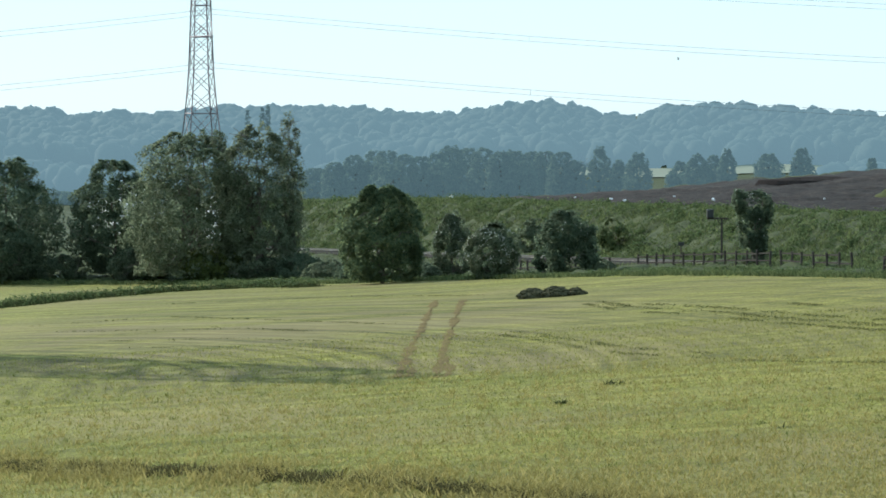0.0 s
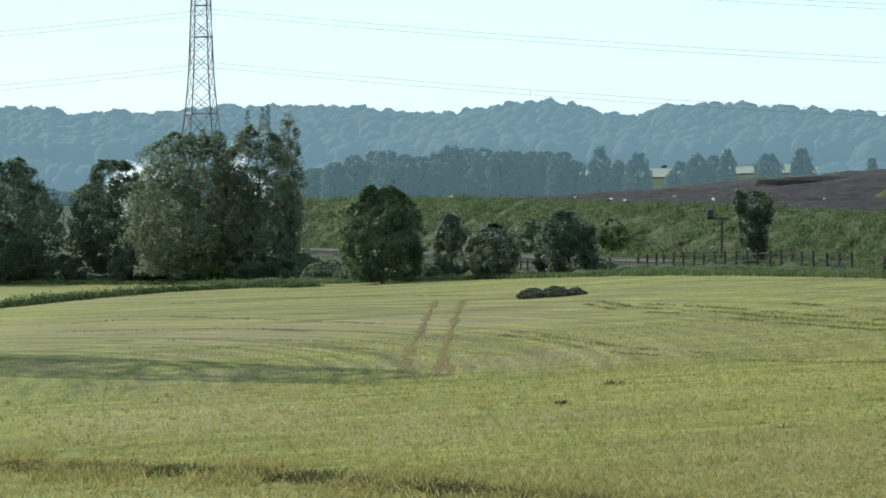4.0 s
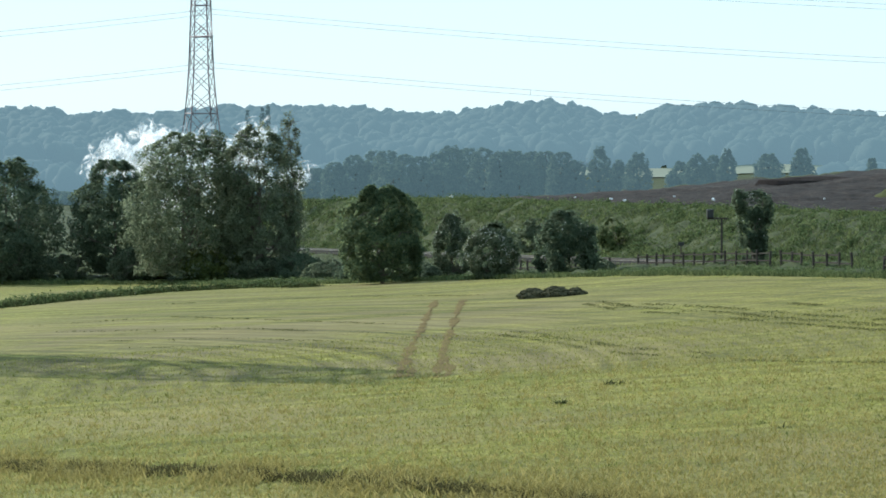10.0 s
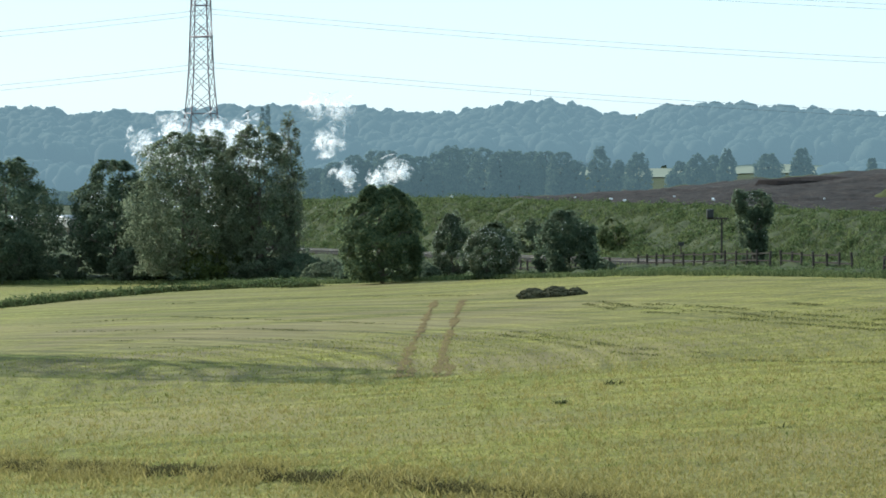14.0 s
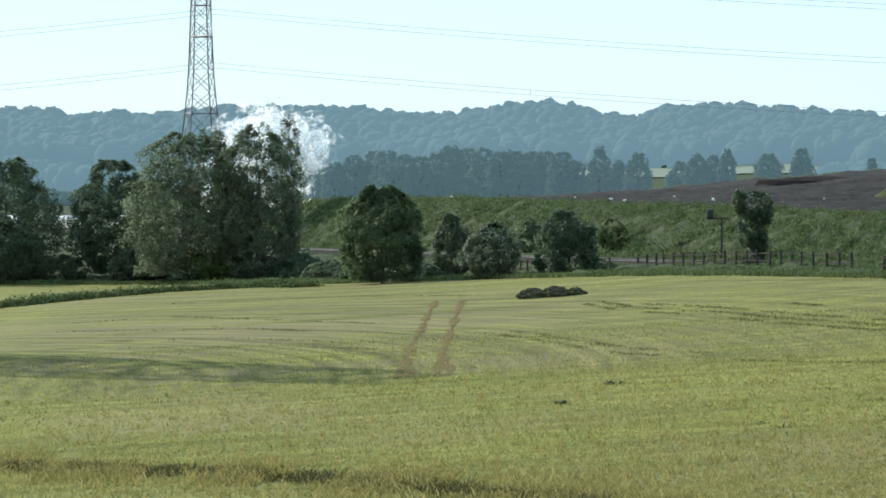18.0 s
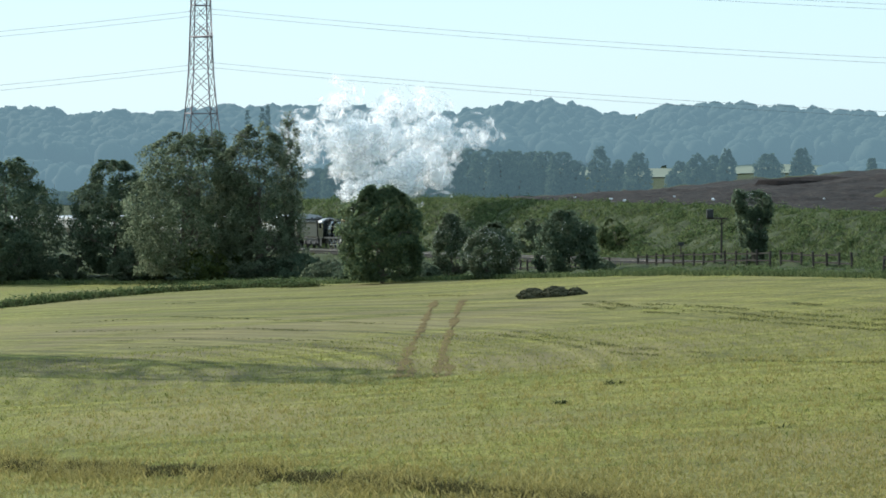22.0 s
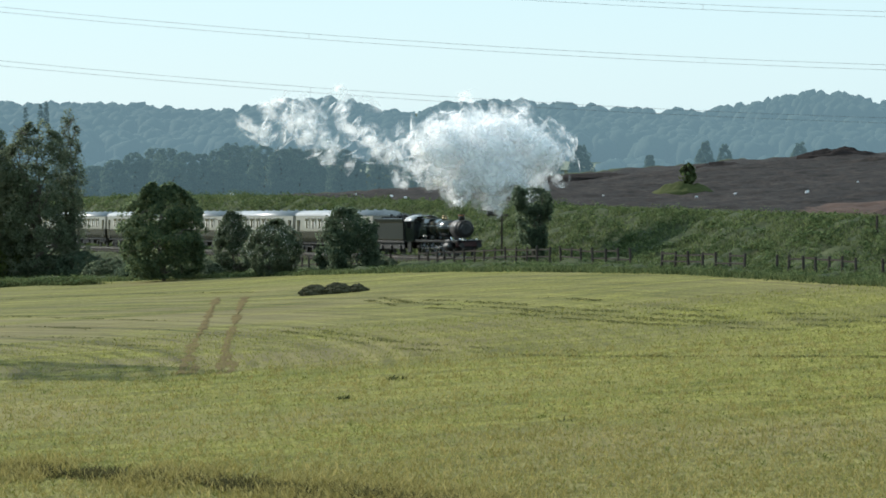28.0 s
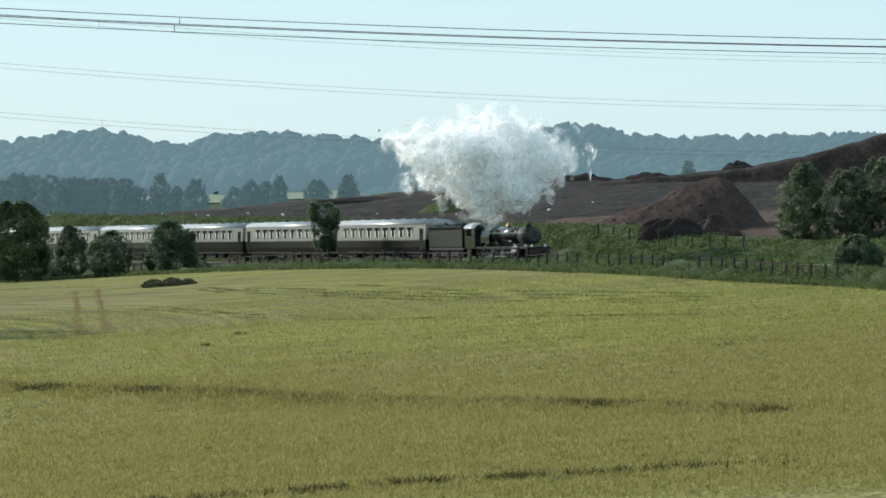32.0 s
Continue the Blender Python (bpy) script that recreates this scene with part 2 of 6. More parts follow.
BLACK = mat("black_paint", (0.012, 0.012, 0.013), (0.030, 0.029, 0.028), scale=2, rough=0.35)
SOOT = mat("sooty_iron", (0.010, 0.010, 0.010), (0.026, 0.024, 0.022), scale=3, rough=0.55, bump=0.004)
GREEN = mat("engine_green", (0.004, 0.007, 0.006), (0.007, 0.011, 0.009), scale=1.5, rough=0.13, spec=0.7)
TENDERGREEN = mat("tender_paint", (0.010, 0.013, 0.012), (0.020, 0.024, 0.022), scale=1.2, rough=0.30, spec=1.0)
BRASS = mat("brass", (0.14, 0.11, 0.06), (0.22, 0.17, 0.09), scale=4, rough=0.25, metal=1.0)
COPPER = mat("copper", (0.50, 0.22, 0.10), (0.65, 0.30, 0.15), scale=4, rough=0.25, metal=1.0)
BRIGHT = mat("polished_steel", (0.55, 0.55, 0.56), (0.70, 0.70, 0.72), scale=4, rough=0.2, metal=1.0)
CREAM = mat("cream_paint", (0.246, 0.238, 0.198), (0.308, 0.295, 0.246), scale=0.7, rough=0.28)
BROWN = mat("chocolate_paint", (0.010, 0.009, 0.008), (0.018, 0.015, 0.012), scale=0.7, rough=0.25)
ROOF = mat("roof_paint", (0.24, 0.245, 0.25), (0.36, 0.365, 0.37), scale=0.8, rough=0.38)
GLASS = mat("window_glass", (0.020, 0.024, 0.028), (0.034, 0.038, 0.042), scale=1, rough=0.06, spec=0.8)
BLIND = mat("window_blind", (0.60, 0.58, 0.52), (0.70, 0.68, 0.62), scale=1, rough=0.7)
REDPAINT = mat("red_paint", (0.035, 0.008, 0.008), (0.05, 0.012, 0.010), scale=2, rough=0.4)
SPOIL = mat("red_spoil", (0.036, 0.026, 0.024), (0.076, 0.054, 0.047), scale=0.9, fine=4, rough=0.95, bump=0.25, spec=0.05)
DARKSPOIL = mat("dark_spoil", (0.017, 0.014, 0.013), (0.040, 0.032, 0.030), scale=0.8, fine=5, rough=0.95, bump=0.12, spec=0.05)
MUCK = mat("muck", (0.034, 0.032, 0.019), (0.089, 0.083, 0.047), scale=2.0, fine=9, rough=0.95, bump=0.10, spec=0.05)
MUD = mat("track_mud", (0.125, 0.095, 0.056), (0.19, 0.150, 0.070), scale=0.8, fine=5, rough=1.0, bump=0.03, spec=0.0)
PLASTER = mat("pale_render", (0.62, 0.60, 0.55), (0.75, 0.73, 0.68), scale=1, rough=0.8)
RUBBISH = mat("pale_litter", (0.70, 0.72, 0.74), (0.85, 0.86, 0.88), scale=3, rough=0.5)
FEATHER = mat("dark_feathers", (0.02, 0.02, 0.02), (0.04, 0.04, 0.04), scale=5, rough=0.7)


def smoke_material():
    """White exhaust steam: billows that pass light on, dense mist round them and thin veils."""
    w = bpy.data.materials.new("steam")
    w.use_nodes = True
    n, l = w.node_tree.nodes, w.node_tree.links
    n.remove(n["Principled BSDF"])
    df, tr, mx = n.new("ShaderNodeBsdfDiffuse"), n.new("ShaderNodeBsdfTranslucent"), n.new("ShaderNodeMixShader")
    df.inputs[0].default_value = tr.inputs[0].default_value = (0.999, 0.999, 0.999, 1)
    mx.inputs[0].default_value = 0.6
    l.new(df.outputs[0], mx.inputs[1])
    l.new(tr.outputs[0], mx.inputs[2])
    l.new(mx.outputs[0], n["Material Output"].inputs[0])
    v = w.copy()
    v.name = "steam_veil"
    n, l = v.node_tree.nodes, v.node_tree.links
    lit = n["Material Output"].inputs[0].links[0].from_socket
    tp, mt, at, ns, mu, co, rp = (n.new("ShaderNode" + k) for k in ("BsdfTransparent", "MixShader", "Attribute", "TexNoise", "Math", "TexCoord", "MapRange"))
    at.attribute_name, mu.operation = "thickness", "MULTIPLY"
    ns.inputs["Scale"].default_value, ns.inputs["Detail"].default_value = 1.3, 6
    l.new(co.outputs["Object"], ns.inputs["Vector"])
    l.new(ns.outputs["Fac"], rp.inputs[0])
    rp.inputs[1].default_value, rp.inputs[2].default_value, rp.inputs[3].default_value, rp.inputs[4].default_value = 0.38, 0.64, 0.0, 0.70
    for a, b in ((at.outputs["Fac"], mu.inputs[0]), (rp.outputs[0], mu.inputs[1]), (mu.outputs[0], mt.inputs[0]), (tp.outputs[0], mt.inputs[1]), (lit, mt.inputs[2]), (mt.outputs[0], n["Material Output"].inputs[0])):
        l.new(a, b)
    m = v.copy()
    m.name = "dense_mist"
    for node in m.node_tree.nodes:
        if node.type == "MAP_RANGE":
            node.inputs[1].default_value, node.inputs[2].default_value, node.inputs[3].default_value, node.inputs[4].default_value = 0.30, 0.58, 0.05, 0.54
        elif node.type == "TEX_NOISE":
            node.inputs["Scale"].default_value, node.inputs["Detail"].default_value = 0.9, 4
    return w, v, m


BILLOW, VEIL, MIST = smoke_material()

# ---- builders ----
def mesh_object(name, bm, material):
    me = bpy.data.meshes.new(name)
    bm.normal_update()
    bm.to_mesh(me)
    bm.free()
    me.materials.append(material)
    return new(name, me)


def part(name, bm, material, parent, label="", at=None):
    ob = mesh_object(name, bm, material)
    ob.parent = parent
    if at is not None:
        ob.matrix_basis = at
    return tagged(ob, label)


def empty(name, m, label, category, group="", kind=""):
    ob = new(name)
    ob.matrix_basis = m
    return tagged(ob, label, category, group, kind)


def box(bm, c, size, bevel=0.0, rot=None):
    m = Matrix.Translation(c) @ (rot or Matrix()) @ Matrix.Diagonal((*size, 1))
    r = bmesh.ops.create_cube(bm, size=1, matrix=m)
    if bevel:
        edges = {e for v in r["verts"] for e in v.link_edges}
        bmesh.ops.bevel(bm, geom=list(edges), offset=bevel, segments=1, affect="EDGES")
    return bm


def tube(bm, a, b, r0, r1=None, n=10, caps=True):
    a, b = Vector(a), Vector(b)
    m = Matrix.Translation((a + b) / 2) @ (b - a).to_track_quat("Z", "Y").to_matrix().to_4x4()
    bmesh.ops.create_cone(bm, cap_ends=caps, segments=n, radius1=r0, radius2=r0 if r1 is None else r1, depth=(b - a).length, matrix=m)
    return bm


def sweep(bm, pts, radii, n=6):
    """One welded tube through the points."""
    rings = []
    for k, p in enumerate(pts):
        d = (pts[min(k + 1, len(pts) - 1)] - pts[max(k - 1, 0)]).normalized()
        q = d.to_track_quat("Z", "Y")
        rings.append([bm.verts.new(p + q @ Vector((radii[k] * math.cos(a), radii[k] * math.sin(a), 0))) for a in np.linspace(0, 2 * math.pi, n, endpoint=False)])
    for p, q in zip(rings, rings[1:]):
        for k in range(n):
            bm.faces.new((p[k], p[(k + 1) % n], q[(k + 1) % n], q[k]))
    bm.faces.new(rings[0][::-1])
    bm.faces.new(rings[-1])


def smoothed(ob):
    ob.data.polygons.foreach_set("use_smooth", [True] * len(ob.data.polygons))
    return ob


def raw_mesh(name, verts, faces, material):
    """A mesh from numpy arrays: verts (n, 3), faces (m, k)."""
    me = bpy.data.meshes.new(name)
    k = faces.shape[1]
    me.vertices.add(len(verts))
    me.vertices.foreach_set("co", np.ascontiguousarray(verts, dtype=np.float32).ravel())
    me.loops.add(faces.size)
    me.loops.foreach_set("vertex_index", np.ascontiguousarray(faces, dtype=np.int32).ravel())
    me.polygons.add(len(faces))
    me.polygons.foreach_set("loop_start", np.arange(0, faces.size, k, dtype=np.int32))
    me.update(calc_edges=True)
    me.materials.append(material)
    return me


def flakes(name, centres, normals, size, material, rng, aspect=1.5):
    """Small bent leaf-shaped quads at the centres, facing roughly along the normals."""
    n = len(centres)
    nr = normals + rng.normal(0, 0.45, (n, 3))
    nr /= np.linalg.norm(nr, axis=1)[:, None] + 1e-9
    t = np.cross(nr, rng.normal(0, 1, (n, 3)))
    t /= np.linalg.norm(t, axis=1)[:, None] + 1e-9
    b = np.cross(nr, t)
    s = (size * rng.uniform(0.6, 1.35, n))[:, None]
    v = np.stack([centres - t * s * aspect / 2, centres + b * s / 2 + nr * s * 0.12, centres + t * s * aspect / 2, centres - b * s / 2 + nr * s * 0.12], 1)
    return raw_mesh(name, v.reshape(-1, 3), np.arange(4 * n).reshape(-1, 4), material)


def blades(name, pts, height, width, material, rng, lean=0.35):
    """Grass blades, a bent triangle pair each."""
    n = len(pts)
    a = rng.uniform(0, 2 * np.pi, n)
    h = height * rng.uniform(0.5, 1.3, n)
    side = np.stack([np.cos(a), np.sin(a), np.zeros(n)], 1) * (width * rng.uniform(0.6, 1.3, n))[:, None] / 2
    out = np.stack([rng.normal(0, lean, n), rng.normal(0, lean, n), np.ones(n)], 1) * h[:, None]
    v = np.stack([pts - side, pts + side, pts + out], 1)
    return raw_mesh(name, v.reshape(-1, 3), np.arange(3 * n).reshape(-1, 3), material)


def crown_points(rng, blobs, count, shell=0.4, jitter=0.12):
    """Leaf places and outward directions over a cluster of leafy masses (x, y, z, rx, ry, rz)."""
    blobs = np.array(blobs)
    weight = (blobs[:, 3] * blobs[:, 4] + blobs[:, 3] * blobs[:, 5])
    pick = rng.choice(len(blobs), count, p=weight / weight.sum())
    d = rng.normal(0, 1, (count, 3))
    d /= np.linalg.norm(d, axis=1)[:, None]
    r = shell + (1 - shell) * rng.uniform(0, 1, count) ** 0.6
    r *= 1 + jitter * rng.normal(0, 1, count)
    bl = blobs[pick]
    return bl[:, :3] + d * bl[:, 3:] * r[:, None], d


def leafy_volume(rng, hs, ws, h, w, dp, low, count, bare, seed, shell=0.45):
    """Leaf places through a crown whose outline swells and sinks, gathered into clumps with gaps between."""
    n = int(count * 2.8)
    f = rng.uniform(0, 1, n)
    a = rng.uniform(0, 2 * np.pi, n)
    rad = np.interp(f, hs, ws) / 2
    r = shell + (1 - shell) * rng.uniform(0, 1, n) ** 0.55
    ca, sa = np.cos(a), np.sin(a)
    z = low * h + f * (1 - low) * h
    swell = np.array([noise.noise(Vector((p * 1.6 + seed, q * 1.6, t * 0.55))) for p, q, t in zip(ca, sa, z)])
    fine = np.array([noise.noise(Vector((p * 4.2, q * 4.2 + seed, t * 1.5))) for p, q, t in zip(ca, sa, z)])
    k = r * (1.0 + 0.30 * swell + 0.17 * fine)
    x, y = rad * w * k * ca, rad * dp * k * sa
    z = z + 0.06 * h * swell * f
    clump = np.array([noise.noise(Vector((p * 0.85 + seed, q * 0.85, t * 1.0))) + 0.6 * noise.noise(Vector((p * 2.1, q * 2.1 + seed, t * 2.3))) for p, q, t in zip(x, y, z)])
    clump += rng.normal(0, 0.10 + 0.1 * (1 - bare), n)
    keep = np.argsort(-(clump + 0.02 * rng.normal(0, 1, n)))[:count]
    p = np.stack([x, y, z], 1)[keep]
    d = p - np.array([0, 0, h * 0.45])
    d /= np.linalg.norm(d, axis=1)[:, None] + 1e-6
    return p, d


def limb_mesh(bm, a, b, r0, r1, rng, bends=3, wob=0.08):
    a, b = Vector(a), Vector(b)
    ln = (b - a).length
    pts = [a] + [a.lerp(b, i / bends) + Vector(rng.normal(0, wob * ln * (i < bends), 3)) for i in range(1, bends + 1)]
    sweep(bm, pts, [r0 + (r1 - r0) * i / bends for i in range(bends + 1)], 7)


def tree(name, x, y, h, w, seed, leaves, material, label, category="tree", size=0.26, count=12000, low=0.12, blobs=26,
         blob=(0.16, 0.28), profile=None, stems=1, trunk=0.022, limbs=9, sink=0.1, group="", blossom=0, bare=0.0, depth=None):
    """A broadleaf tree or shrub: trunk, limbs and an uneven crown of leafy masses inside a profile of widths by height."""
    rng = np.random.default_rng(seed)
    z = float(land(np.array([x]), np.array([y]))[0]) - sink
    top = empty(name, pose(x, y, z), label, category, group)
    profile = profile or [(0.0, 0.5), (0.25, 0.95), (0.5, 1.0), (0.75, 0.8), (1.0, 0.25)]
    hs, ws = zip(*profile)
    dp = depth or w
    masses = []
    while len(masses) < blobs:
        f = rng.uniform(0, 1)
        rad = np.interp(f, hs, ws) / 2
        a = rng.uniform(0, 2 * np.pi)
        k = math.sqrt(rng.uniform(0.15, 1))
        s = rng.uniform(*blob)
        bw = min(s * w, max(rad * w * 0.9, 0.10 * w))
        px, py = max(rad * w - bw * 0.45, 0) * k * math.cos(a), max(rad * dp - bw * 0.45, 0) * k * math.sin(a)
        pz = low * h + f * (1 - low) * h
        bh = min(bw * rng.uniform(0.75, 1.2), h * 0.22)
        pz = min(pz, h - bh * 0.9)
        masses.append((px, py, pz, bw, bw, bh))
    for k in range(stems):
        bm = bmesh.new()
        a = rng.uniform(0, 6.28)
        sx, sy = (0, 0) if stems == 1 else (0.12 * w * math.cos(a), 0.12 * w * math.sin(a))
        limb_mesh(bm, (sx * 0.4, sy * 0.4, -0.2), (sx, sy, h * 0.62), h * trunk, h * trunk * 0.35, rng, 5, 0.02)
        part("trunk", bm, BARK, top)
    order = rng.permutation(len(masses))
    for k in order[:limbs]:
        bm = bmesh.new()
        m = masses[k]
        s0 = min(m[2] * 0.55, h * 0.5)
        limb_mesh(bm, (m[0] * 0.08, m[1] * 0.08, s0), m[:3], h * trunk * 0.42, h * trunk * 0.12, rng, 4)
        for j in range(4):
            e = Vector(m[:3]) + Vector(rng.normal(0, 1, 3)) * m[3] * 0.8
            limb_mesh(bm, m[:3], e, h * trunk * 0.14, 0.015, rng, 2)
        part("limb", bm, BARK, top)
    pts, nrm = leafy_volume(rng, hs, ws, h, w, dp, low, count, bare, seed)
    crown = new("crown", flakes("crown", pts, nrm * 0.8 + np.array([0, 0, 0.35]), size, leaves, rng))
    crown.parent = top
    if blossom:
        pts, nrm = leafy_volume(rng, hs, ws, h, w, dp, low, blossom, 0.1, seed, 0.9)
        up = (nrm[:, 2] > -0.3) & (pts[:, 0] < 0.35 * w)
        ob = new("blossom", flakes("blossom", pts[up], nrm[up], size * 0.6, BLOSSOM, rng))
        ob.parent = top
        tagged(ob, "clusters of white may blossom")
    return top


def ground_at(x, y):
    return float(land(np.array([float(x)]), np.array([float(y)]))[0])


def on_line(s, w):
    """The place s metres back along the railway and w metres to its near side."""
    return TX - s * UX + w * UY, TY - s * UY - w * UX


# ---- the land, one sheet to the horizon ----
FIELD_EDGE = ([-55, -42, -20, 0, 17, 41, 64, 78, 118, 135], [7.3, 9.7, 9.9, 9.0, 10.8, 15, 17.4, 22.6, 27.6, 41])


def build_land():
    bearings = np.radians(np.concatenate([np.arange(-180, -20, 10), np.arange(-20, -11, 1), np.arange(-11, 26, 0.14), np.arange(26, 40, 1), np.arange(40, 180, 10)]))
    rings = np.concatenate([np.arange(0, 60, 10), np.arange(60, 130, 2), np.arange(130, 420, 0.8), np.arange(420, 700, 8), np.arange(700, 1600, 40), [1800, 2200, 3000, 4000, 4900]])
    bb, rr = np.meshgrid(bearings, rings)
    x, y = rr * np.sin(bb), rr * np.cos(bb)
    z = land(x, y)
    s, w = along(x, y)
    bear = np.degrees(bb)
    # hummocks on the bank and ruts on the tip
    bumpy = np.array([noise.fractal(Vector((a * 0.45, b * 0.45, 0.3)), 1.0, 2.0, 4) for a, b in zip(x.ravel(), y.ravel())]).reshape(x.shape)
    coarse = np.array([noise.noise(Vector((a * 0.07, b * 0.07, 4.0))) for a, b in zip(x.ravel(), y.ravel())]).reshape(x.shape)
    edge = np.interp(s, *FIELD_EDGE)
    offfield = smooth(0.6, -0.6, w - edge)
    offbed = smooth(2.6, 4.0, np.abs(w))
    soil = smooth(-15.5, -17.5, w + coarse * 3) * smooth(0.2, 1.1, bear + coarse * 0.5) * (1 - smooth(430, 470, rr))
    grass_hill = smooth(0.8, 1.6, grassy_tip(bear, rr) + coarse * 0.4)
    soil = soil * (1 - 0.3 * grass_hill)
    near_right = smooth(12, -10, s) * smooth(-34, -20, w)
    soil = soil * (1 - near_right)
    red = soil * smooth(9.5, 12.0, bear + coarse) * (1 - smooth(265, 300, rr))
    z = z + bumpy * offfield * offbed * np.where(soil > 0.5, 0.30, 0.55) * (rr < 700)
    z = z + 0.5 * coarse * soil * smooth(-20, -35, w)
    z = z + bumpy * 0.015 * (1 - offfield) * (rr < 420)
    n, m = x.shape
    idx = np.arange(n * m).reshape(n, m)
    nxt = np.roll(idx, -1, axis=1)
    faces = np.stack([idx[:-1], nxt[:-1], nxt[1:], idx[1:]], -1).reshape(-1, 4)[:, ::-1]
    me = raw_mesh("ground", np.stack([x, y, z], -1).reshape(-1, 3), faces, LAND)
    # the way the field was mown: bands round a point beyond its corner
    q, a = np.hypot(x + 49, y - 150), np.arctan2(y - 150, x + 49)
    me.attributes.new("lane", "FLOAT_VECTOR", "POINT").data.foreach_set("vector", np.stack([q * 0.62, a * 0.35, np.zeros_like(q)], -1).ravel().astype(np.float32))
    dry = smooth(146, 154, y + coarse * 6) * (1 - 0.55 * smooth(196, 218, y)) * (1 - smooth(250, 280, y)) * smooth(-30, -22, x) * (1 - 0.45 * smooth(-2, 12, x))
    for name, v in (("rough", np.clip(offfield, 0, 1)), ("soil", soil), ("red", red), ("dry", dry), ("stalks", 0.5 * smooth(122, 100, y + coarse * 8))):
        me.attributes.new(name, "FLOAT", "POINT").data.foreach_set("value", v.ravel().astype(np.float32))
    ob = new("ground", me)
    smoothed(ob)
    return tagged(ob, "mown green-yellow hay field, rough railway bank and bare brown tip", "ground", kind="structure")


build_land()


# ---- the railway ----
GRADE = math.degrees(math.atan(0.0335))
HEAD = math.degrees(math.atan2(UY, UX))


def line_pose(s, w=0.0, up=0.0):
    x, y = on_line(s, w)
    return pose(x, y, float(rail_z(s)) + up, 0, -GRADE, HEAD)


def build_track():
    bed = empty("railway_track", line_pose(170), "single visible railway track of steel rails on pale stone ballast", "railway track", kind="structure")
    bm = bmesh.new()
    prof = [(-2.9, -0.52), (-2.2, -0.22), (-1.3, -0.17), (1.3, -0.17), (2.2, -0.22), (2.9, -0.52)]
    xs = np.arange(-260, 261, 4.0)
    rows = [[bm.verts.new((a, b, c + (0.03 * math.sin(a * 1.7 + b * 3) if 1 < i < 4 else 0))) for i, (b, c) in enumerate(prof)] for a in xs]
    for p, q in zip(rows, rows[1:]):
        for i in range(len(prof) - 1):
            bm.faces.new((p[i], p[i + 1], q[i + 1], q[i])[::-1])
    part("ballast_bed", bm, BALLAST, bed)
    for side in (-0.755, 0.755):
        bm = bmesh.new()
        box(bm, (0, side, -0.02), (520, 0.07, 0.04))
        box(bm, (0, side, -0.09), (520, 0.02, 0.10))
        box(bm, (0, side, -0.15), (520, 0.14, 0.02))
        part("rail", bm, RAILSTEEL, bed)
    bm = bmesh.new()
    for a in np.arange(-120, 200, 0.7):
        box(bm, (a, 0, -0.22), (0.25, 2.6, 0.14))
    tagged(part("sleepers", bm, TROUGH, bed, "dark weathered sleepers"), kind="stuff")
    bm = bmesh.new()
    for a in np.arange(-150, 250, 1.0):
        box(bm, (a, -3.3, -0.36), (0.97, 0.3, 0.12), 0.02)
    tagged(part("cable_trough", bm, TROUGH, bed, "weathered concrete cable trough beside the ballast"), kind="stuff")


build_track()


def build_fence(name, s0, s1, w, rng, post_h=1.15, gap=1.9, rails=(0.45, 0.95), skip=()):
    """Post and rail fence beside the line."""
    x0, y0 = on_line(s0, w)
    f = empty(name, pose(x0, y0, ground_at(x0, y0)), "weathered grey wooden post-and-rail fence in rough grass", "fence", kind="structure")
    inv = f.matrix_basis.inverted()
    pm = bmesh.new()
    box(pm, (0, 0, post_h / 2 - 0.15), (0.13, 0.15, post_h + 0.3), 0.02)
    post_me = mesh_object("post", pm, WOOD)
    first = True
    tops = []
    for k, s in enumerate(np.arange(s0, s1, -gap)):
        if k in skip:
            tops.append(None)
            continue
        x, y = on_line(s, w + rng.normal(0, 0.05))
        z = ground_at(x, y)
        ob = post_me if first else new("post", post_me.data)
        first = False
        ob.parent = f
        ob.matrix_basis = inv @ pose(x, y, z + rng.normal(0, 0.03), rng.normal(0, 2), rng.normal(0, 2), HEAD)
        tops.append(Vector((x, y, z)))
    for a, b in zip(tops, tops[1:]):
        if a is None or b is None or rng.uniform() < 0.04:
            continue
        for h in rails:
            if rng.uniform() < 0.08:
                continue
            bm = bmesh.new()
            d = b - a
            rot = d.to_track_quat("X", "Z").to_matrix().to_4x4()
            box(bm, (0, 0, 0), (d.length + 0.1, 0.05, 0.10), 0, rot)
            part("rail", bm, WOOD, f, at=inv @ Matrix.Translation((a + b) / 2 + Vector((0, 0, h + rng.normal(0, 0.03)))))
    return f


frng = np.random.default_rng(3)
build_fence("fence", 84, 12, 6.4, frng, skip=(15, 16))
build_fence("fence", 8, -3.5, 6.9, frng)
build_fence("fence", -7, -52, 6.6, frng, post_h=1.0, rails=(0.8,), gap=1.6, skip=(7, 15, 16))
build_fence("fence", 12, -12, -11.5, frng, post_h=1.3, rails=(), gap=2.6)

# ---- trees and shrubs along the line ----
tree("willow_tree", -24.2, 303.0, 14.4, 12.8, 11, WILLOW, BARK, "tall grey-green willow with an open spreading crown beside the railway", size=0.165, count=46000, low=0.06, blobs=54, blob=(0.10, 0.17),
     profile=[(0, 0.8), (0.25, 1.0), (0.55, 0.98), (0.75, 0.84), (0.9, 0.58), (1, 0.28)], stems=3, limbs=22, bare=0.06)
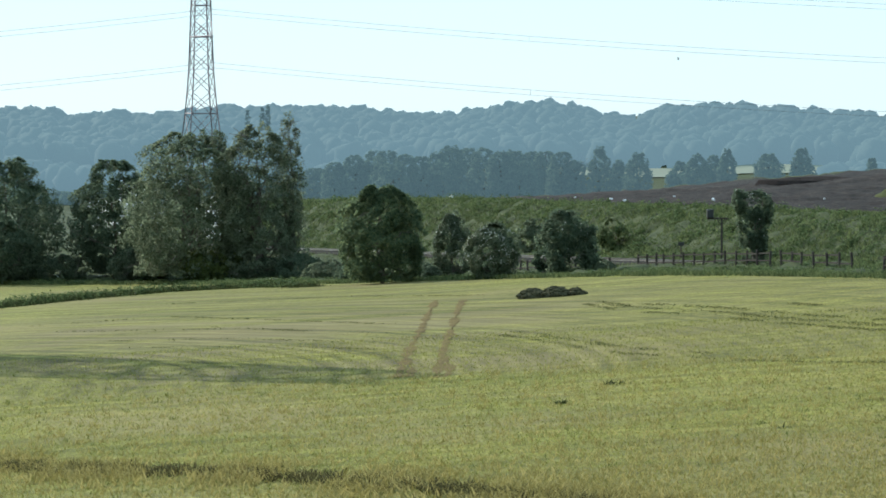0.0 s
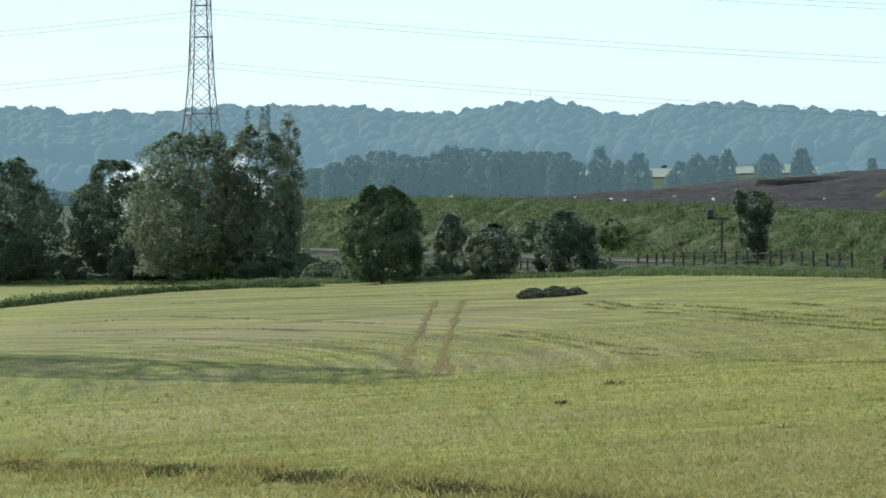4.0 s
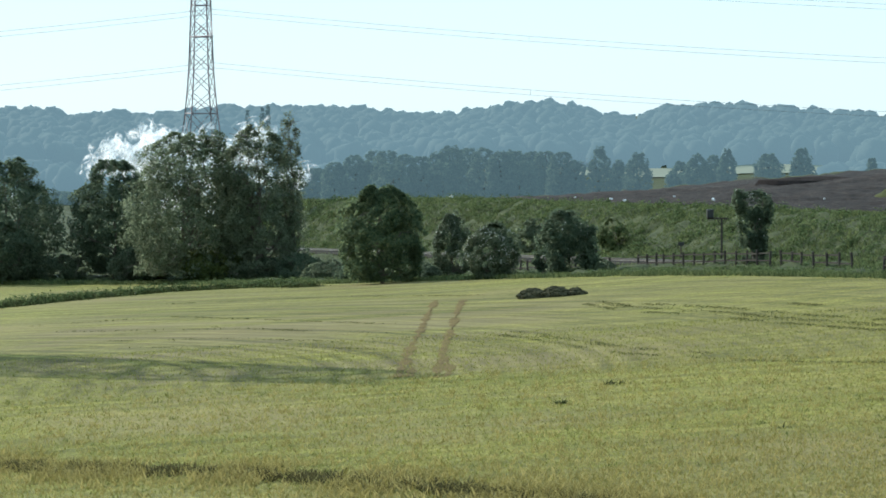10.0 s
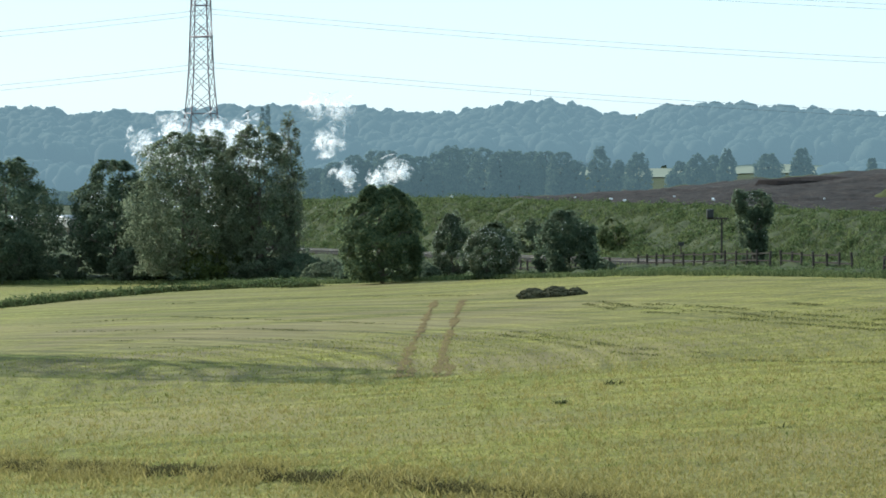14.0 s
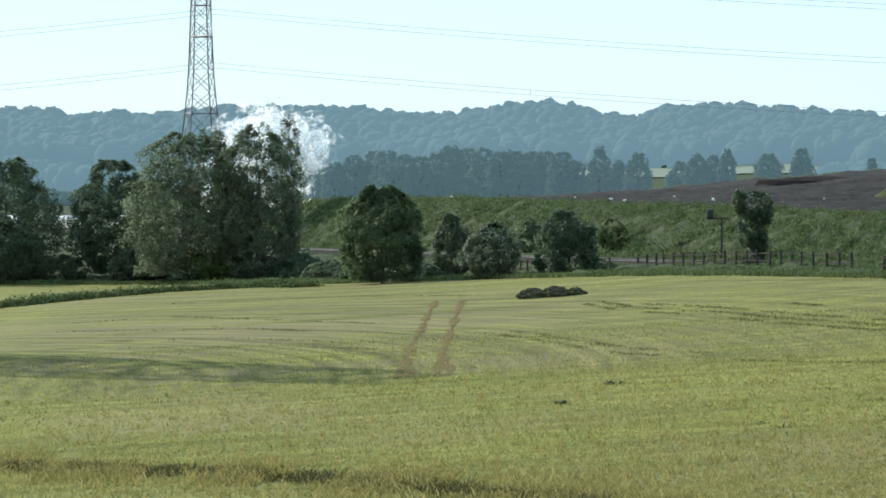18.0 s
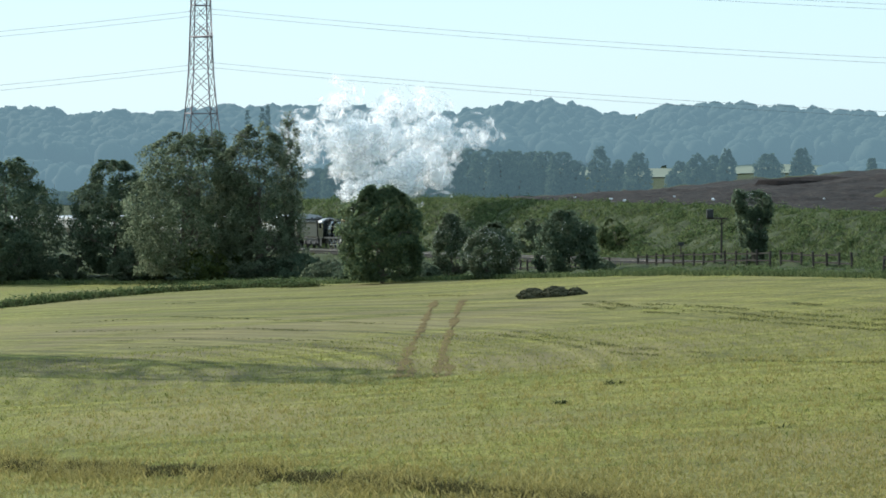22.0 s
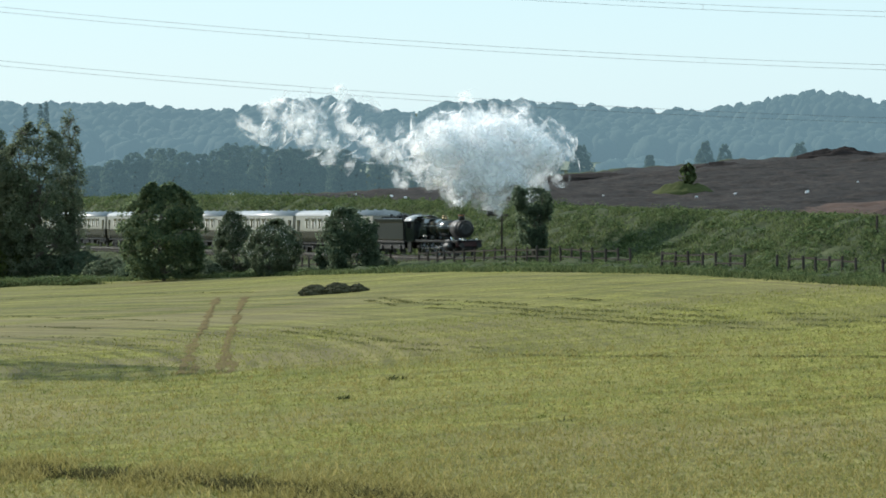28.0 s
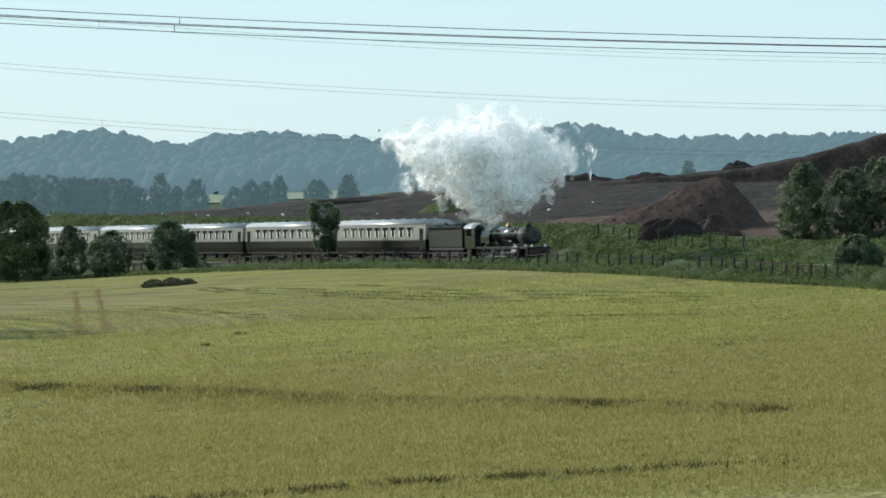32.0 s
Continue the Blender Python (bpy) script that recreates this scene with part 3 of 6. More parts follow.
tree("poplar_tree", -17.6, 300.0, 14.8, 8.2, 12, POPLAR, BARK, "tall thin-topped poplar with visible upright branches", size=0.16, count=30000, low=0.04, blobs=52, blob=(0.10, 0.19),
     profile=[(0, 0.95), (0.3, 1.0), (0.65, 0.98), (0.84, 0.82), (0.94, 0.52), (1, 0.25)], stems=3, limbs=22, bare=0.12)
tree("poplar_tree", -14.6, 301.5, 15.9, 3.6, 32, POPLAR, BARK, "slender poplar with sparse leaves and bare upright branches", size=0.15, count=6000, low=0.05, blobs=30, blob=(0.12, 0.22),
     profile=[(0, 1.0), (0.45, 0.95), (0.7, 0.7), (0.85, 0.6), (1, 0.3)], stems=2, limbs=18, bare=0.2, trunk=0.013)
tree("sycamore_tree", -33.0, 316.0, 11.8, 9.4, 13, DARKLEAF, BARK, "dark green rounded tree at the field corner", size=0.19, count=26000, low=0.05, blobs=30, bare=0.08)
tree("ash_tree", -44.5, 321.0, 12.2, 12.0, 14, DARKLEAF, BARK, "broad green tree at the edge of the small field", size=0.19, count=28000, low=0.04, blobs=30)
tree("holly_bush", -44.0, 313.5, 6.3, 8.0, 15, DARKLEAF, BARK, "dense dark bush on the field edge", "bush", size=0.18, count=17000, low=0.0, blobs=20)
tree("elder_bush", -30.2, 309.5, 3.2, 6.0, 16, HAWTHORN, BARK, "low grey-green scrub on the bank", "bush", size=0.15, count=11000, low=0.0, blobs=18)
tree("elder_bush", -22.0, 300.5, 3.6, 7.0, 17, BRIGHTLEAF, BARK, "low light green scrub under the willow", "bush", size=0.15, count=11000, low=0.0, blobs=18)
for k, (x, y, h, w) in enumerate([(-38.5, 316.5, 2.6, 6), (-28.6, 309, 2.8, 5), (-13.2, 296, 2.6, 5), (-10.2, 284, 2.0, 4.5), (-7.6, 271, 1.8, 4), (-1.8, 262, 1.6, 3.5), (-16.5, 299, 2.4, 5), (12.2, 246.5, 1.2, 2.6), (-20.5, 301.5, 2.2, 5)]):
    tree("bramble_bush", x, y, h, w, 400 + k, HAWTHORN if k % 2 else DARKLEAF, BARK, "low tangled bramble scrub at the field edge", "bush", size=0.14, count=6500, low=0.0, blobs=14, limbs=4, group="scrub along the field edge")
tree("oak_tree", -4.9, 254.3, 7.9, 7.0, 18, OAK, BARK, "rounded green oak in young leaf at the field edge", size=0.155, count=30000, low=0.05, blobs=40, blob=(0.12, 0.20),
     profile=[(0, 0.7), (0.2, 0.95), (0.45, 1.0), (0.7, 0.92), (0.87, 0.68), (1, 0.3)], limbs=14)
tree("hawthorn_bush", 0.7, 268.0, 5.6, 3.6, 19, HAWTHORN, BARK, "hawthorn bush with scattered white blossom", "bush", size=0.14, count=13000, low=0.02, blobs=22, blossom=420)
tree("hawthorn_bush", 4.0, 246.0, 4.5, 4.9, 20, HAWTHORN, BARK, "hawthorn bush white with may blossom on its sunny side", "bush", size=0.13, count=15000, low=0.0, blobs=26, blossom=1100)
tree("hawthorn_bush", 9.4, 241.0, 5.0, 4.7, 21, DARKLEAF, BARK, "dense dark hawthorn bush in front of the fence", "bush", size=0.14, count=18000, low=0.0, blobs=26,
     profile=[(0, 0.9), (0.3, 1.0), (0.7, 0.95), (1, 0.55)], blossom=140)
ivx, ivy_ = on_line(32.3, 5.2)
tree("ivy_tree", ivx, ivy_, 5.3, 2.9, 22, DARKLEAF, BARK, "ivy-clad stump with a ragged bushy top by the fence", size=0.13, count=13000, low=0.0, blobs=26, blob=(0.18, 0.30),
     profile=[(0, 0.5), (0.3, 0.62), (0.6, 0.8), (0.85, 1.0), (1, 0.85)], blossom=160)
tree("sallow_bush", *on_line(90.7, -7.0), 3.0, 2.8, 24, ROUGHBLADE, BARK, "small light green bush on the bank", "bush", size=0.17, count=2600, low=0.0, blobs=14, bare=0.2)
tree("sallow_bush", *on_line(108.9, -6.0), 3.4, 3.4, 25, WILLOW, BARK, "thin sallow bush on the far bank", "bush", size=0.22, count=2800, low=0.0, blobs=14, bare=0.2)
tree("sallow_bush", 58.4, 195.0, 6.6, 4.8, 26, WILLOW, BARK, "big feathery sallow bush beside the spoil heap", "bush", size=0.14, count=20000, low=0.0, blobs=28)
tree("sallow_bush", 61.0, 191.5, 6.0, 5.4, 33, HAWTHORN, BARK, "tall feathery sallow bush beside the spoil heap", "bush", size=0.14, count=16000, low=0.0, blobs=28)
tree("sallow_bush", 63.4, 190.5, 6.8, 5.6, 27, WILLOW, BARK, "big feathery sallow bush beside the spoil heap", "bush", size=0.14, count=20000, low=0.0, blobs=28)
tree("sallow_bush", 68.4, 186.0, 6.8, 7.5, 28, WILLOW, BARK, "big feathery sallow bush beside the spoil heap", "bush", size=0.14, count=20000, low=0.0, blobs=28)
tree("bramble_bush", 50.6, 152.0, 2.6, 3.6, 29, DARKLEAF, BARK, "dark bramble bush at the fence end", "bush", size=0.12, count=10000, low=0.0, blobs=20)

# ---- trees behind the bank ----
mrng = np.random.default_rng(7)


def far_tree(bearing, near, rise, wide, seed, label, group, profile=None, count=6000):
    """A tree of the belt beyond the tip: it stands on the valley floor, its head showing over the tip's edge. Its
    leaves emit a painted haze.
    """
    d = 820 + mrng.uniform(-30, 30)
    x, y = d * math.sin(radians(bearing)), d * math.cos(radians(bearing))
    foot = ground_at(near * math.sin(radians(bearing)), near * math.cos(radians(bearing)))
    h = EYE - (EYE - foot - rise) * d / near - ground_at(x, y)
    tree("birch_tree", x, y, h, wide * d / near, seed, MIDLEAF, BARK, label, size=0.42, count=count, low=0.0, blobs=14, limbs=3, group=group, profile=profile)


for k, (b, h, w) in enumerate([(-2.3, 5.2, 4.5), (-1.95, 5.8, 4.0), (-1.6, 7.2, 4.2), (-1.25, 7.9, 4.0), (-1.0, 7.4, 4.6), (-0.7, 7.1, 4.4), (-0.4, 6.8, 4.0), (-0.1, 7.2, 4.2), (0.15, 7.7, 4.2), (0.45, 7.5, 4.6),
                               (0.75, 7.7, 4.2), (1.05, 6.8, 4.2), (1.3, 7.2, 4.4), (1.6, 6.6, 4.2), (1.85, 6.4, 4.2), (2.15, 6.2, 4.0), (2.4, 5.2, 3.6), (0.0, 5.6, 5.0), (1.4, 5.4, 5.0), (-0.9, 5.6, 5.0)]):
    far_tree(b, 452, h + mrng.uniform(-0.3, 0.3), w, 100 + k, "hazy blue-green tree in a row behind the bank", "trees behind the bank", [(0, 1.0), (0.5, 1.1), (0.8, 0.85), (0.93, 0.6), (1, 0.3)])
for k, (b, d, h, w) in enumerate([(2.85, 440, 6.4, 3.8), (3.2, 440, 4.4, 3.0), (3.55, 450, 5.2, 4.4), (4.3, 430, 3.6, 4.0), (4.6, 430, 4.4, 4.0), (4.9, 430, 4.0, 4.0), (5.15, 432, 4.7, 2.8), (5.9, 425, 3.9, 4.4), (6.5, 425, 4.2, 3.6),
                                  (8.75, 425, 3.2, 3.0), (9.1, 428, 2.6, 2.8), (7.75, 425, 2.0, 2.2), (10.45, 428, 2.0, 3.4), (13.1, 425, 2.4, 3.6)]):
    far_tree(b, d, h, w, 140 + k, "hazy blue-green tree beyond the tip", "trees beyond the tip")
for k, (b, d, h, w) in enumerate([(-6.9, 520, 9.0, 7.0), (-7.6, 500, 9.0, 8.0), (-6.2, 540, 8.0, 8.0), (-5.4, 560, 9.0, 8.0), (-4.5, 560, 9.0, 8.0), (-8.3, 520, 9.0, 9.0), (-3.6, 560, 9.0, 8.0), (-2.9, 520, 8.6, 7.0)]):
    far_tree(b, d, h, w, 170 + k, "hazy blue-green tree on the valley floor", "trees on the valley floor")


# ---- far woods on the ridge ----
RIDGE = ([-8.1, -7.0, -6.75, -6.0, -5.6, -4.6, -1.5, -0.15, 1.8, 3.45, 4.1, 5.1, 6.3, 8.0, 9.4, 10.5, 11.1, 12.4, 15, 18.6, 24],
         [0.0, -0.8, -3.5, 0.0, -2.7, -0.8, 1.1, -2.7, 3.2, -2.7, 1.6, 1.6, -0.5, -2.2, 0.5, 5.9, 4.5, 0.5, 1.3, 0.5, 0.0])


def build_far_woods():
    rng = np.random.default_rng(5)
    bm = bmesh.new()
    bmesh.ops.create_icosphere(bm, subdivisions=2, radius=1)
    ball = np.array([v.co for v in bm.verts])
    tri = np.array([[v.index for v in f.verts] for f in bm.faces])
    bm.free()
    shapes = []
    for k in range(14):
        n = np.array([noise.fractal(Vector(q) * 2.1 + Vector((k * 9.0, 0, 0)), 1.0, 2.0, 4) for q in ball])
        fine = np.array([noise.noise(Vector(q) * 6.5 + Vector((0, k * 4.0, 0))) for q in ball])
        shapes.append(ball * (1 + 0.28 * n + 0.16 * fine)[:, None])
    verts, faces, base = [], [], 0
    for lo, hi, n, hh, ww in ((880, 1000, 420, 8, 9), (1080, 1480, 3000, 11.5, 11), (1490, 1530, 520, 12.5, 13)):
        for k in range(n):
            d = lo + (hi - lo) * (k + rng.uniform(0, 1)) / n
            deg = rng.uniform(-10.5, 24)
            if lo < 1000 and 0.6 < deg < 7 and d > 780:
                continue
            if 1060 < d < 1114 and 0.3 < deg < 7.5:
                continue
            x, y = d * math.sin(radians(deg)), d * math.cos(radians(deg))
            z = ground_at(x, y)
            up = float(np.interp(deg, *RIDGE)) if d > 1300 else 0.0
            h = hh * rng.uniform(0.85, 1.1) + up
            w = ww * rng.uniform(0.6, 1.1)
            c, s = math.cos(k), math.sin(k)
            q = shapes[rng.integers(0, 14)] * np.array([w / 2, w / 2, h * 0.52])
            q = np.stack([q[:, 0] * c - q[:, 1] * s, q[:, 0] * s + q[:, 1] * c, q[:, 2]], 1) + np.array([x, y, z + h * 0.5])
            verts.append(q)
            faces.append(tri + base)
            base += len(ball)
    # the ridge's haze is painted: its canopy material emits pale blue
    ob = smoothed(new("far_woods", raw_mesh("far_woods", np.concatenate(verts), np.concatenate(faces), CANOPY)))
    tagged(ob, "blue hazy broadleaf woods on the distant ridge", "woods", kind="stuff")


build_far_woods()

# ---- the pylon and its lines ----
def build_pylon(x, y, base, height, turn, label="tall grey steel lattice electricity pylon behind the trees", bulk=1.0, spread=1.0):
    """Lattice tower: four tapered legs, cross bracing, arms, insulators."""
    t = empty("pylon", pose(x, y, base, 0, 0, turn), label, "pylon")

    def half(z):
        return spread * np.interp(z, [0, 22, 28.6, 43.9, 60], [4.9, 2.54, 2.0, 1.5, 0.8])
    zs = [0, 9, 16, 22, 26, 30, 33.5, 36.6, 39.6, 42.6, 45.0, 46.7, 49.5, 52, 54.5, 56.8, 60]
    for sx, sy in ((1, 1), (1, -1), (-1, -1), (-1, 1)):
        bm = bmesh.new()
        sweep(bm, [Vector((sx * half(a), sy * half(a), a)) for a in zs], [0.13 * bulk] * len(zs), 5)
        part("leg", bm, STEEL, t)
    corners = [(1, 1), (1, -1), (-1, -1), (-1, 1)]
    for k in range(4):
        (ax, ay), (bx, by) = corners[k], corners[(k + 1) % 4]
        bm = bmesh.new()
        for a, b in zip(zs, zs[1:]):
            h0, h1 = half(a), half(b)
            tube(bm, (ax * h0, ay * h0, a), (bx * h1, by * h1, b), 0.06 * bulk, n=4, caps=False)
            tube(bm, (bx * h0, by * h0, a), (ax * h1, ay * h1, b), 0.06 * bulk, n=4, caps=False)
        for z in (22, 36.6, 42.6, 46.7, 56.8):
            h = half(z)
            tube(bm, (ax * h, ay * h, z), (bx * h, by * h, z), 0.11 * bulk, n=4, caps=False)
        part("bracing", bm, STEEL, t)
    for z, reach in ((36.6, 8.2), (46.7, 7.4), (56.8, 6.6)):
        for s in (1, -1):
            bm = bmesh.new()
            h, h2 = half(z), half(z + 3)
            for q in (1, -1):
                tube(bm, (q * h, s * h, z), (0.25 * q, s * reach, z + 0.1), 0.09 * bulk, n=4)
                tube(bm, (q * h2, s * h2, z + 3), (0.1 * q, s * reach, z + 0.25), 0.07 * bulk, n=4)
                for f in (0.3, 0.6):
                    tube(bm, (q * h * (1 - f), s * (h + (reach - h) * f), z), (q * h2 * (1 - f), s * (h2 + (reach - h2) * f), z + 3 - 2.8 * f), 0.05 * bulk, n=4)
            arm = part("crossarm", bm, STEEL, t)
            bm = bmesh.new()
            for k in range(14):
                tube(bm, (0, s * reach, z - 0.35 - k * 0.32), (0, s * reach, z - 0.5 - k * 0.32), 0.19, 0.14, n=8)
            tube(bm, (0, s * reach, z), (0, s * reach, z - 4.9), 0.05, n=5)
            box(bm, (0, s * reach, z - 5.0), (0.9, 0.14, 0.14))
            part("insulator", bm, GLASSY, arm, "string of glass insulator discs")
    return t


def build_cable(name, p0, p1, sag, r, label, twin=0.5, n=48):
    """A hanging twin conductor between two points."""
    t = empty(name, Matrix.Translation(p0), label, "cable")
    a, b = Vector(p0), Vector(p1)
    for dz in (0, -twin):
        bm = bmesh.new()
        pts = [a.lerp(b, k / n) - a - Vector((0, 0, sag * 4 * (k / n) * (1 - k / n) - dz)) for k in range(n + 1)]
        rings = [[bm.verts.new(p + Vector((0, r * c, r * s))) for c, s in ((1, 0), (0, 1), (-1, 0), (0, -1))] for p in pts]
        for p, q in zip(rings, rings[1:]):
            for k in range(4):
                bm.faces.new((p[k], q[k], q[(k + 1) % 4], p[(k + 1) % 4]))
        part("conductor", bm, CABLE, t)
    for f in (0.12, 0.27, 0.45, 0.62, 0.8):
        bm = bmesh.new()
        p = a.lerp(b, f) - a - Vector((0, 0, sag * 4 * f * (1 - f)))
        tube(bm, p, p - Vector((0, 0, twin)), r * 1.1, n=5)
        part("spacer", bm, CABLE, t)
    return t


PYX, PYY, PYZ, PYTURN = -46.2, 603.0, -9.8, 19.0
build_pylon(PYX, PYY, PYZ, 60, PYTURN)
# the next pylon of the line stands off to the side; its long shadow lies across the field
build_pylon(-82.8, 227.0, -2.45, 60, 30.0, "steel lattice electricity pylon standing in the field", 1.9, 2.6)
PYM = pose(PYX, PYY, PYZ, 0, 0, PYTURN)
for z, reach in ((31.6, 8.2), (41.7, 7.4), (51.8, 6.6)):
    for side in (-1,):
        p0 = PYM @ Vector((0, side * reach, z))
        build_cable("power_line", p0, p0 + Vector((500, 10 * side, 0)), 12.2, 0.027, "thin twin power cable sagging from the pylon", twin=0.95)
        build_cable("power_line", p0, p0 + Vector((-400, -20, 0)), 12.0, 0.027, "thin twin power cable sagging from the pylon", twin=0.95)
NEAR0, NEAR1 = Vector((-126.6, 292, 35.9)), Vector((387.4, 217, 35.9))
for dy, dz in ((0, 0), (9, -0.5)):
    off = Vector((0, dy, dz))
    build_cable("power_line", NEAR0 + off, NEAR1 + off, 12.9, 0.042, "dark twin power cable with spacers close overhead", twin=0.72)
for p in (NEAR0, NEAR1):
    z = ground_at(p.x, p.y + 4)
    pole = empty("line_support", pose(p.x, p.y + 4.5, z), "grey steel support of the near power line", "pylon")
    for sy in (-3, 3):
        bm = bmesh.new()
        tube(bm, (0, sy, -0.5), (0, sy, 38 - z), 0.3, 0.15, n=8)
        part("pole", bm, STEEL, pole)
    bm = bmesh.new()
    box(bm, (0, 0, 36.2 - z), (0.3, 13, 0.35), 0.03)
    part("crossarm", bm, STEEL, pole)


# ---- the train ----
def wheel_mesh(r, width=0.13, spokes=10, solid=False):
    bm = bmesh.new()
    tube(bm, (0, -width / 2, 0), (0, width / 2, 0), r * (0.96 if solid else 0.16), n=20)
    if not solid:
        for k in range(spokes):
            a = 2 * math.pi * k / spokes
            tube(bm, (0, 0, 0), (r * 0.9 * math.cos(a), 0, r * 0.9 * math.sin(a)), 0.05, n=5)
    return bm


def tyre_mesh(r, width=0.14):
    bm = bmesh.new()
    n = 28
    ring = []
    for k in range(n):
        a = 2 * math.pi * k / n
        ring.append([bm.verts.new((q * math.cos(a), y, q * math.sin(a))) for q, y in ((r * 0.88, -width / 2), (r, -width / 2), (r, width / 2), (r * 0.88, width / 2))])
    for k in range(n):
        p, q = ring[k], ring[(k + 1) % n]
        for i in range(4):
            bm.faces.new((p[i], p[(i + 1) % 4], q[(i + 1) % 4], q[i]))
    return bm


def side_loft(bm, xs, section):
    """Skins a cross-section (list of y, z) along xs."""
    rows = [[bm.verts.new((x, y, z)) for y, z in section] for x in xs]
    for p, q in zip(rows, rows[1:]):
        for i in range(len(section) - 1):
            bm.faces.new((p[i], q[i], q[i + 1], p[i + 1]))
    bm.faces.new(rows[0])
    bm.faces.new(rows[-1][::-1])


def build_coach(m):
    c = empty("railway_coach", m, "chocolate and cream railway coach with a pale grey roof", "railway coach", "coaches of the train")
    ln, hw = 19.4, 1.40
    bm = bmesh.new()
    side_loft(bm, (-ln / 2, ln / 2), [(-hw + 0.06, 1.02), (-hw, 1.35), (-hw, 2.02), (hw, 2.02), (hw, 1.35), (hw - 0.06, 1.02)])
    part("lower_body", bm, BROWN, c, "dark chocolate brown lower panels")
    bm = bmesh.new()
    side_loft(bm, (-ln / 2, ln / 2), [(-hw, 2.024), (-hw + 0.02, 2.5), (-hw + 0.08, 3.34), (hw - 0.08, 3.34), (hw - 0.02, 2.5), (hw, 2.024)])
    part("upper_body", bm, CREAM, c, "cream upper panels")
    bm = bmesh.new()
    arc = [(1.36 * math.cos(a), 3.344 + 0.46 * math.sin(a) ** 0.8) for a in np.linspace(0, math.pi, 15)]
    side_loft(bm, (-ln / 2 - 0.04, ln / 2 + 0.04), [(-y, z) for y, z in arc])
    roof = smoothed(part("roof", bm, ROOF, c, "pale grey curved roof with soot stains"))
    for x in np.linspace(-8.4, 8.4, 9):
        bm = bmesh.new()
        tube(bm, (x, 0.25, 3.76), (x, 0.25, 3.90), 0.16, 0.13, n=8)
        part("roof_vent", bm, ROOF, roof)
    for s in (-1, 1):
        for k, x in enumerate(np.linspace(-6.6, 6.6, 9)):
            w = 1.02
            bm = bmesh.new()
            box(bm, (x, s * (hw - 0.025), 2.68), (w + 0.12, 0.05, 0.98), 0.02)
            fr = part("window", bm, CREAM, c)
            bm = bmesh.new()
            box(bm, (x, s * (hw + 0.004), 2.68), (w, 0.02, 0.86), 0.01)
            part("pane", bm, GLASS, fr, "dark window glass")
            for q in (-0.36, 0.36):
                bm = bmesh.new()
                box(bm, (x + q * w, s * (hw + 0.018), 2.56), (0.2, 0.012, 0.58))
                part("blind", bm, BLIND, fr, "pale curtain at the glass")
        for x in (-8.9, 8.9):
            bm = bmesh.new()
            box(bm, (x, s * (hw - 0.015), 2.0), (0.72, 0.06, 1.95), 0.02)
            d = part("door", bm, BROWN, c)
            bm = bmesh.new()
            box(bm, (x, s * (hw + 0.02), 2.6), (0.46, 0.02, 0.72), 0.01)
            part("pane", bm, GLASS, d)
        bm = bmesh.new()
        box(bm, (0, s * 1.2, 0.92), (ln - 0.4, 0.1, 0.2))
        part("solebar", bm, SOOT, c)
        bm = bmesh.new()
        box(bm, (0, s * (hw + 0.006), 1.98), (ln - 0.02, 0.012, 0.05))
        part("lining_band", bm, CREAM, c)
    for x, w in ((-2.2, 1.8), (0.6, 2.4), (3.2, 1.2)):
        bm = bmesh.new()
        box(bm, (x, 0, 0.62), (w, 2.0, 0.5), 0.05)
        part("battery_box", bm, SOOT, c)
    for x in (-ln / 2 - 0.2, ln / 2 + 0.2):
        bm = bmesh.new()
        box(bm, (x, 0, 2.15), (0.42, 1.1, 2.2), 0.05)
        part("gangway", bm, BLACK, c)
        for y in (-0.87, 0.87):
            bm = bmesh.new()
            tube(bm, (x - 0.2, y, 1.06), (x + 0.2, y, 1.06), 0.1, n=10)
            tube(bm, (x + (0.18 if x > 0 else -0.22), y, 1.06), (x + (0.22 if x > 0 else -0.18), y, 1.06), 0.22, n=12)
            part("buffer", bm, SOOT, c)
    wm = None
    for x in (-7.1, 7.1):
        bm = bmesh.new()
        for s in (-1, 1):
            box(bm, (x, s * 1.0, 0.62), (3.4, 0.12, 0.24), 0.03)
            for q in (-1.3, 1.3):
                box(bm, (x + q, s * 1.08, 0.46), (0.34, 0.2, 0.36), 0.03)
        box(bm, (x, 0, 0.66), (0.6, 2.0, 0.24))
        bogie = part("bogie", bm, SOOT, c)
        for q in (-1.3, 1.3):
            for s in (-0.75, 0.75):
                ob = part("wheel", wheel_mesh(0.46, solid=True), SOOT, bogie, at=pose(x + q, s, 0.46)) if wm is None else new("wheel", wm)
                wm = ob.data
                ob.parent, ob.matrix_basis = bogie, pose(x + q, s, 0.46)
    return c


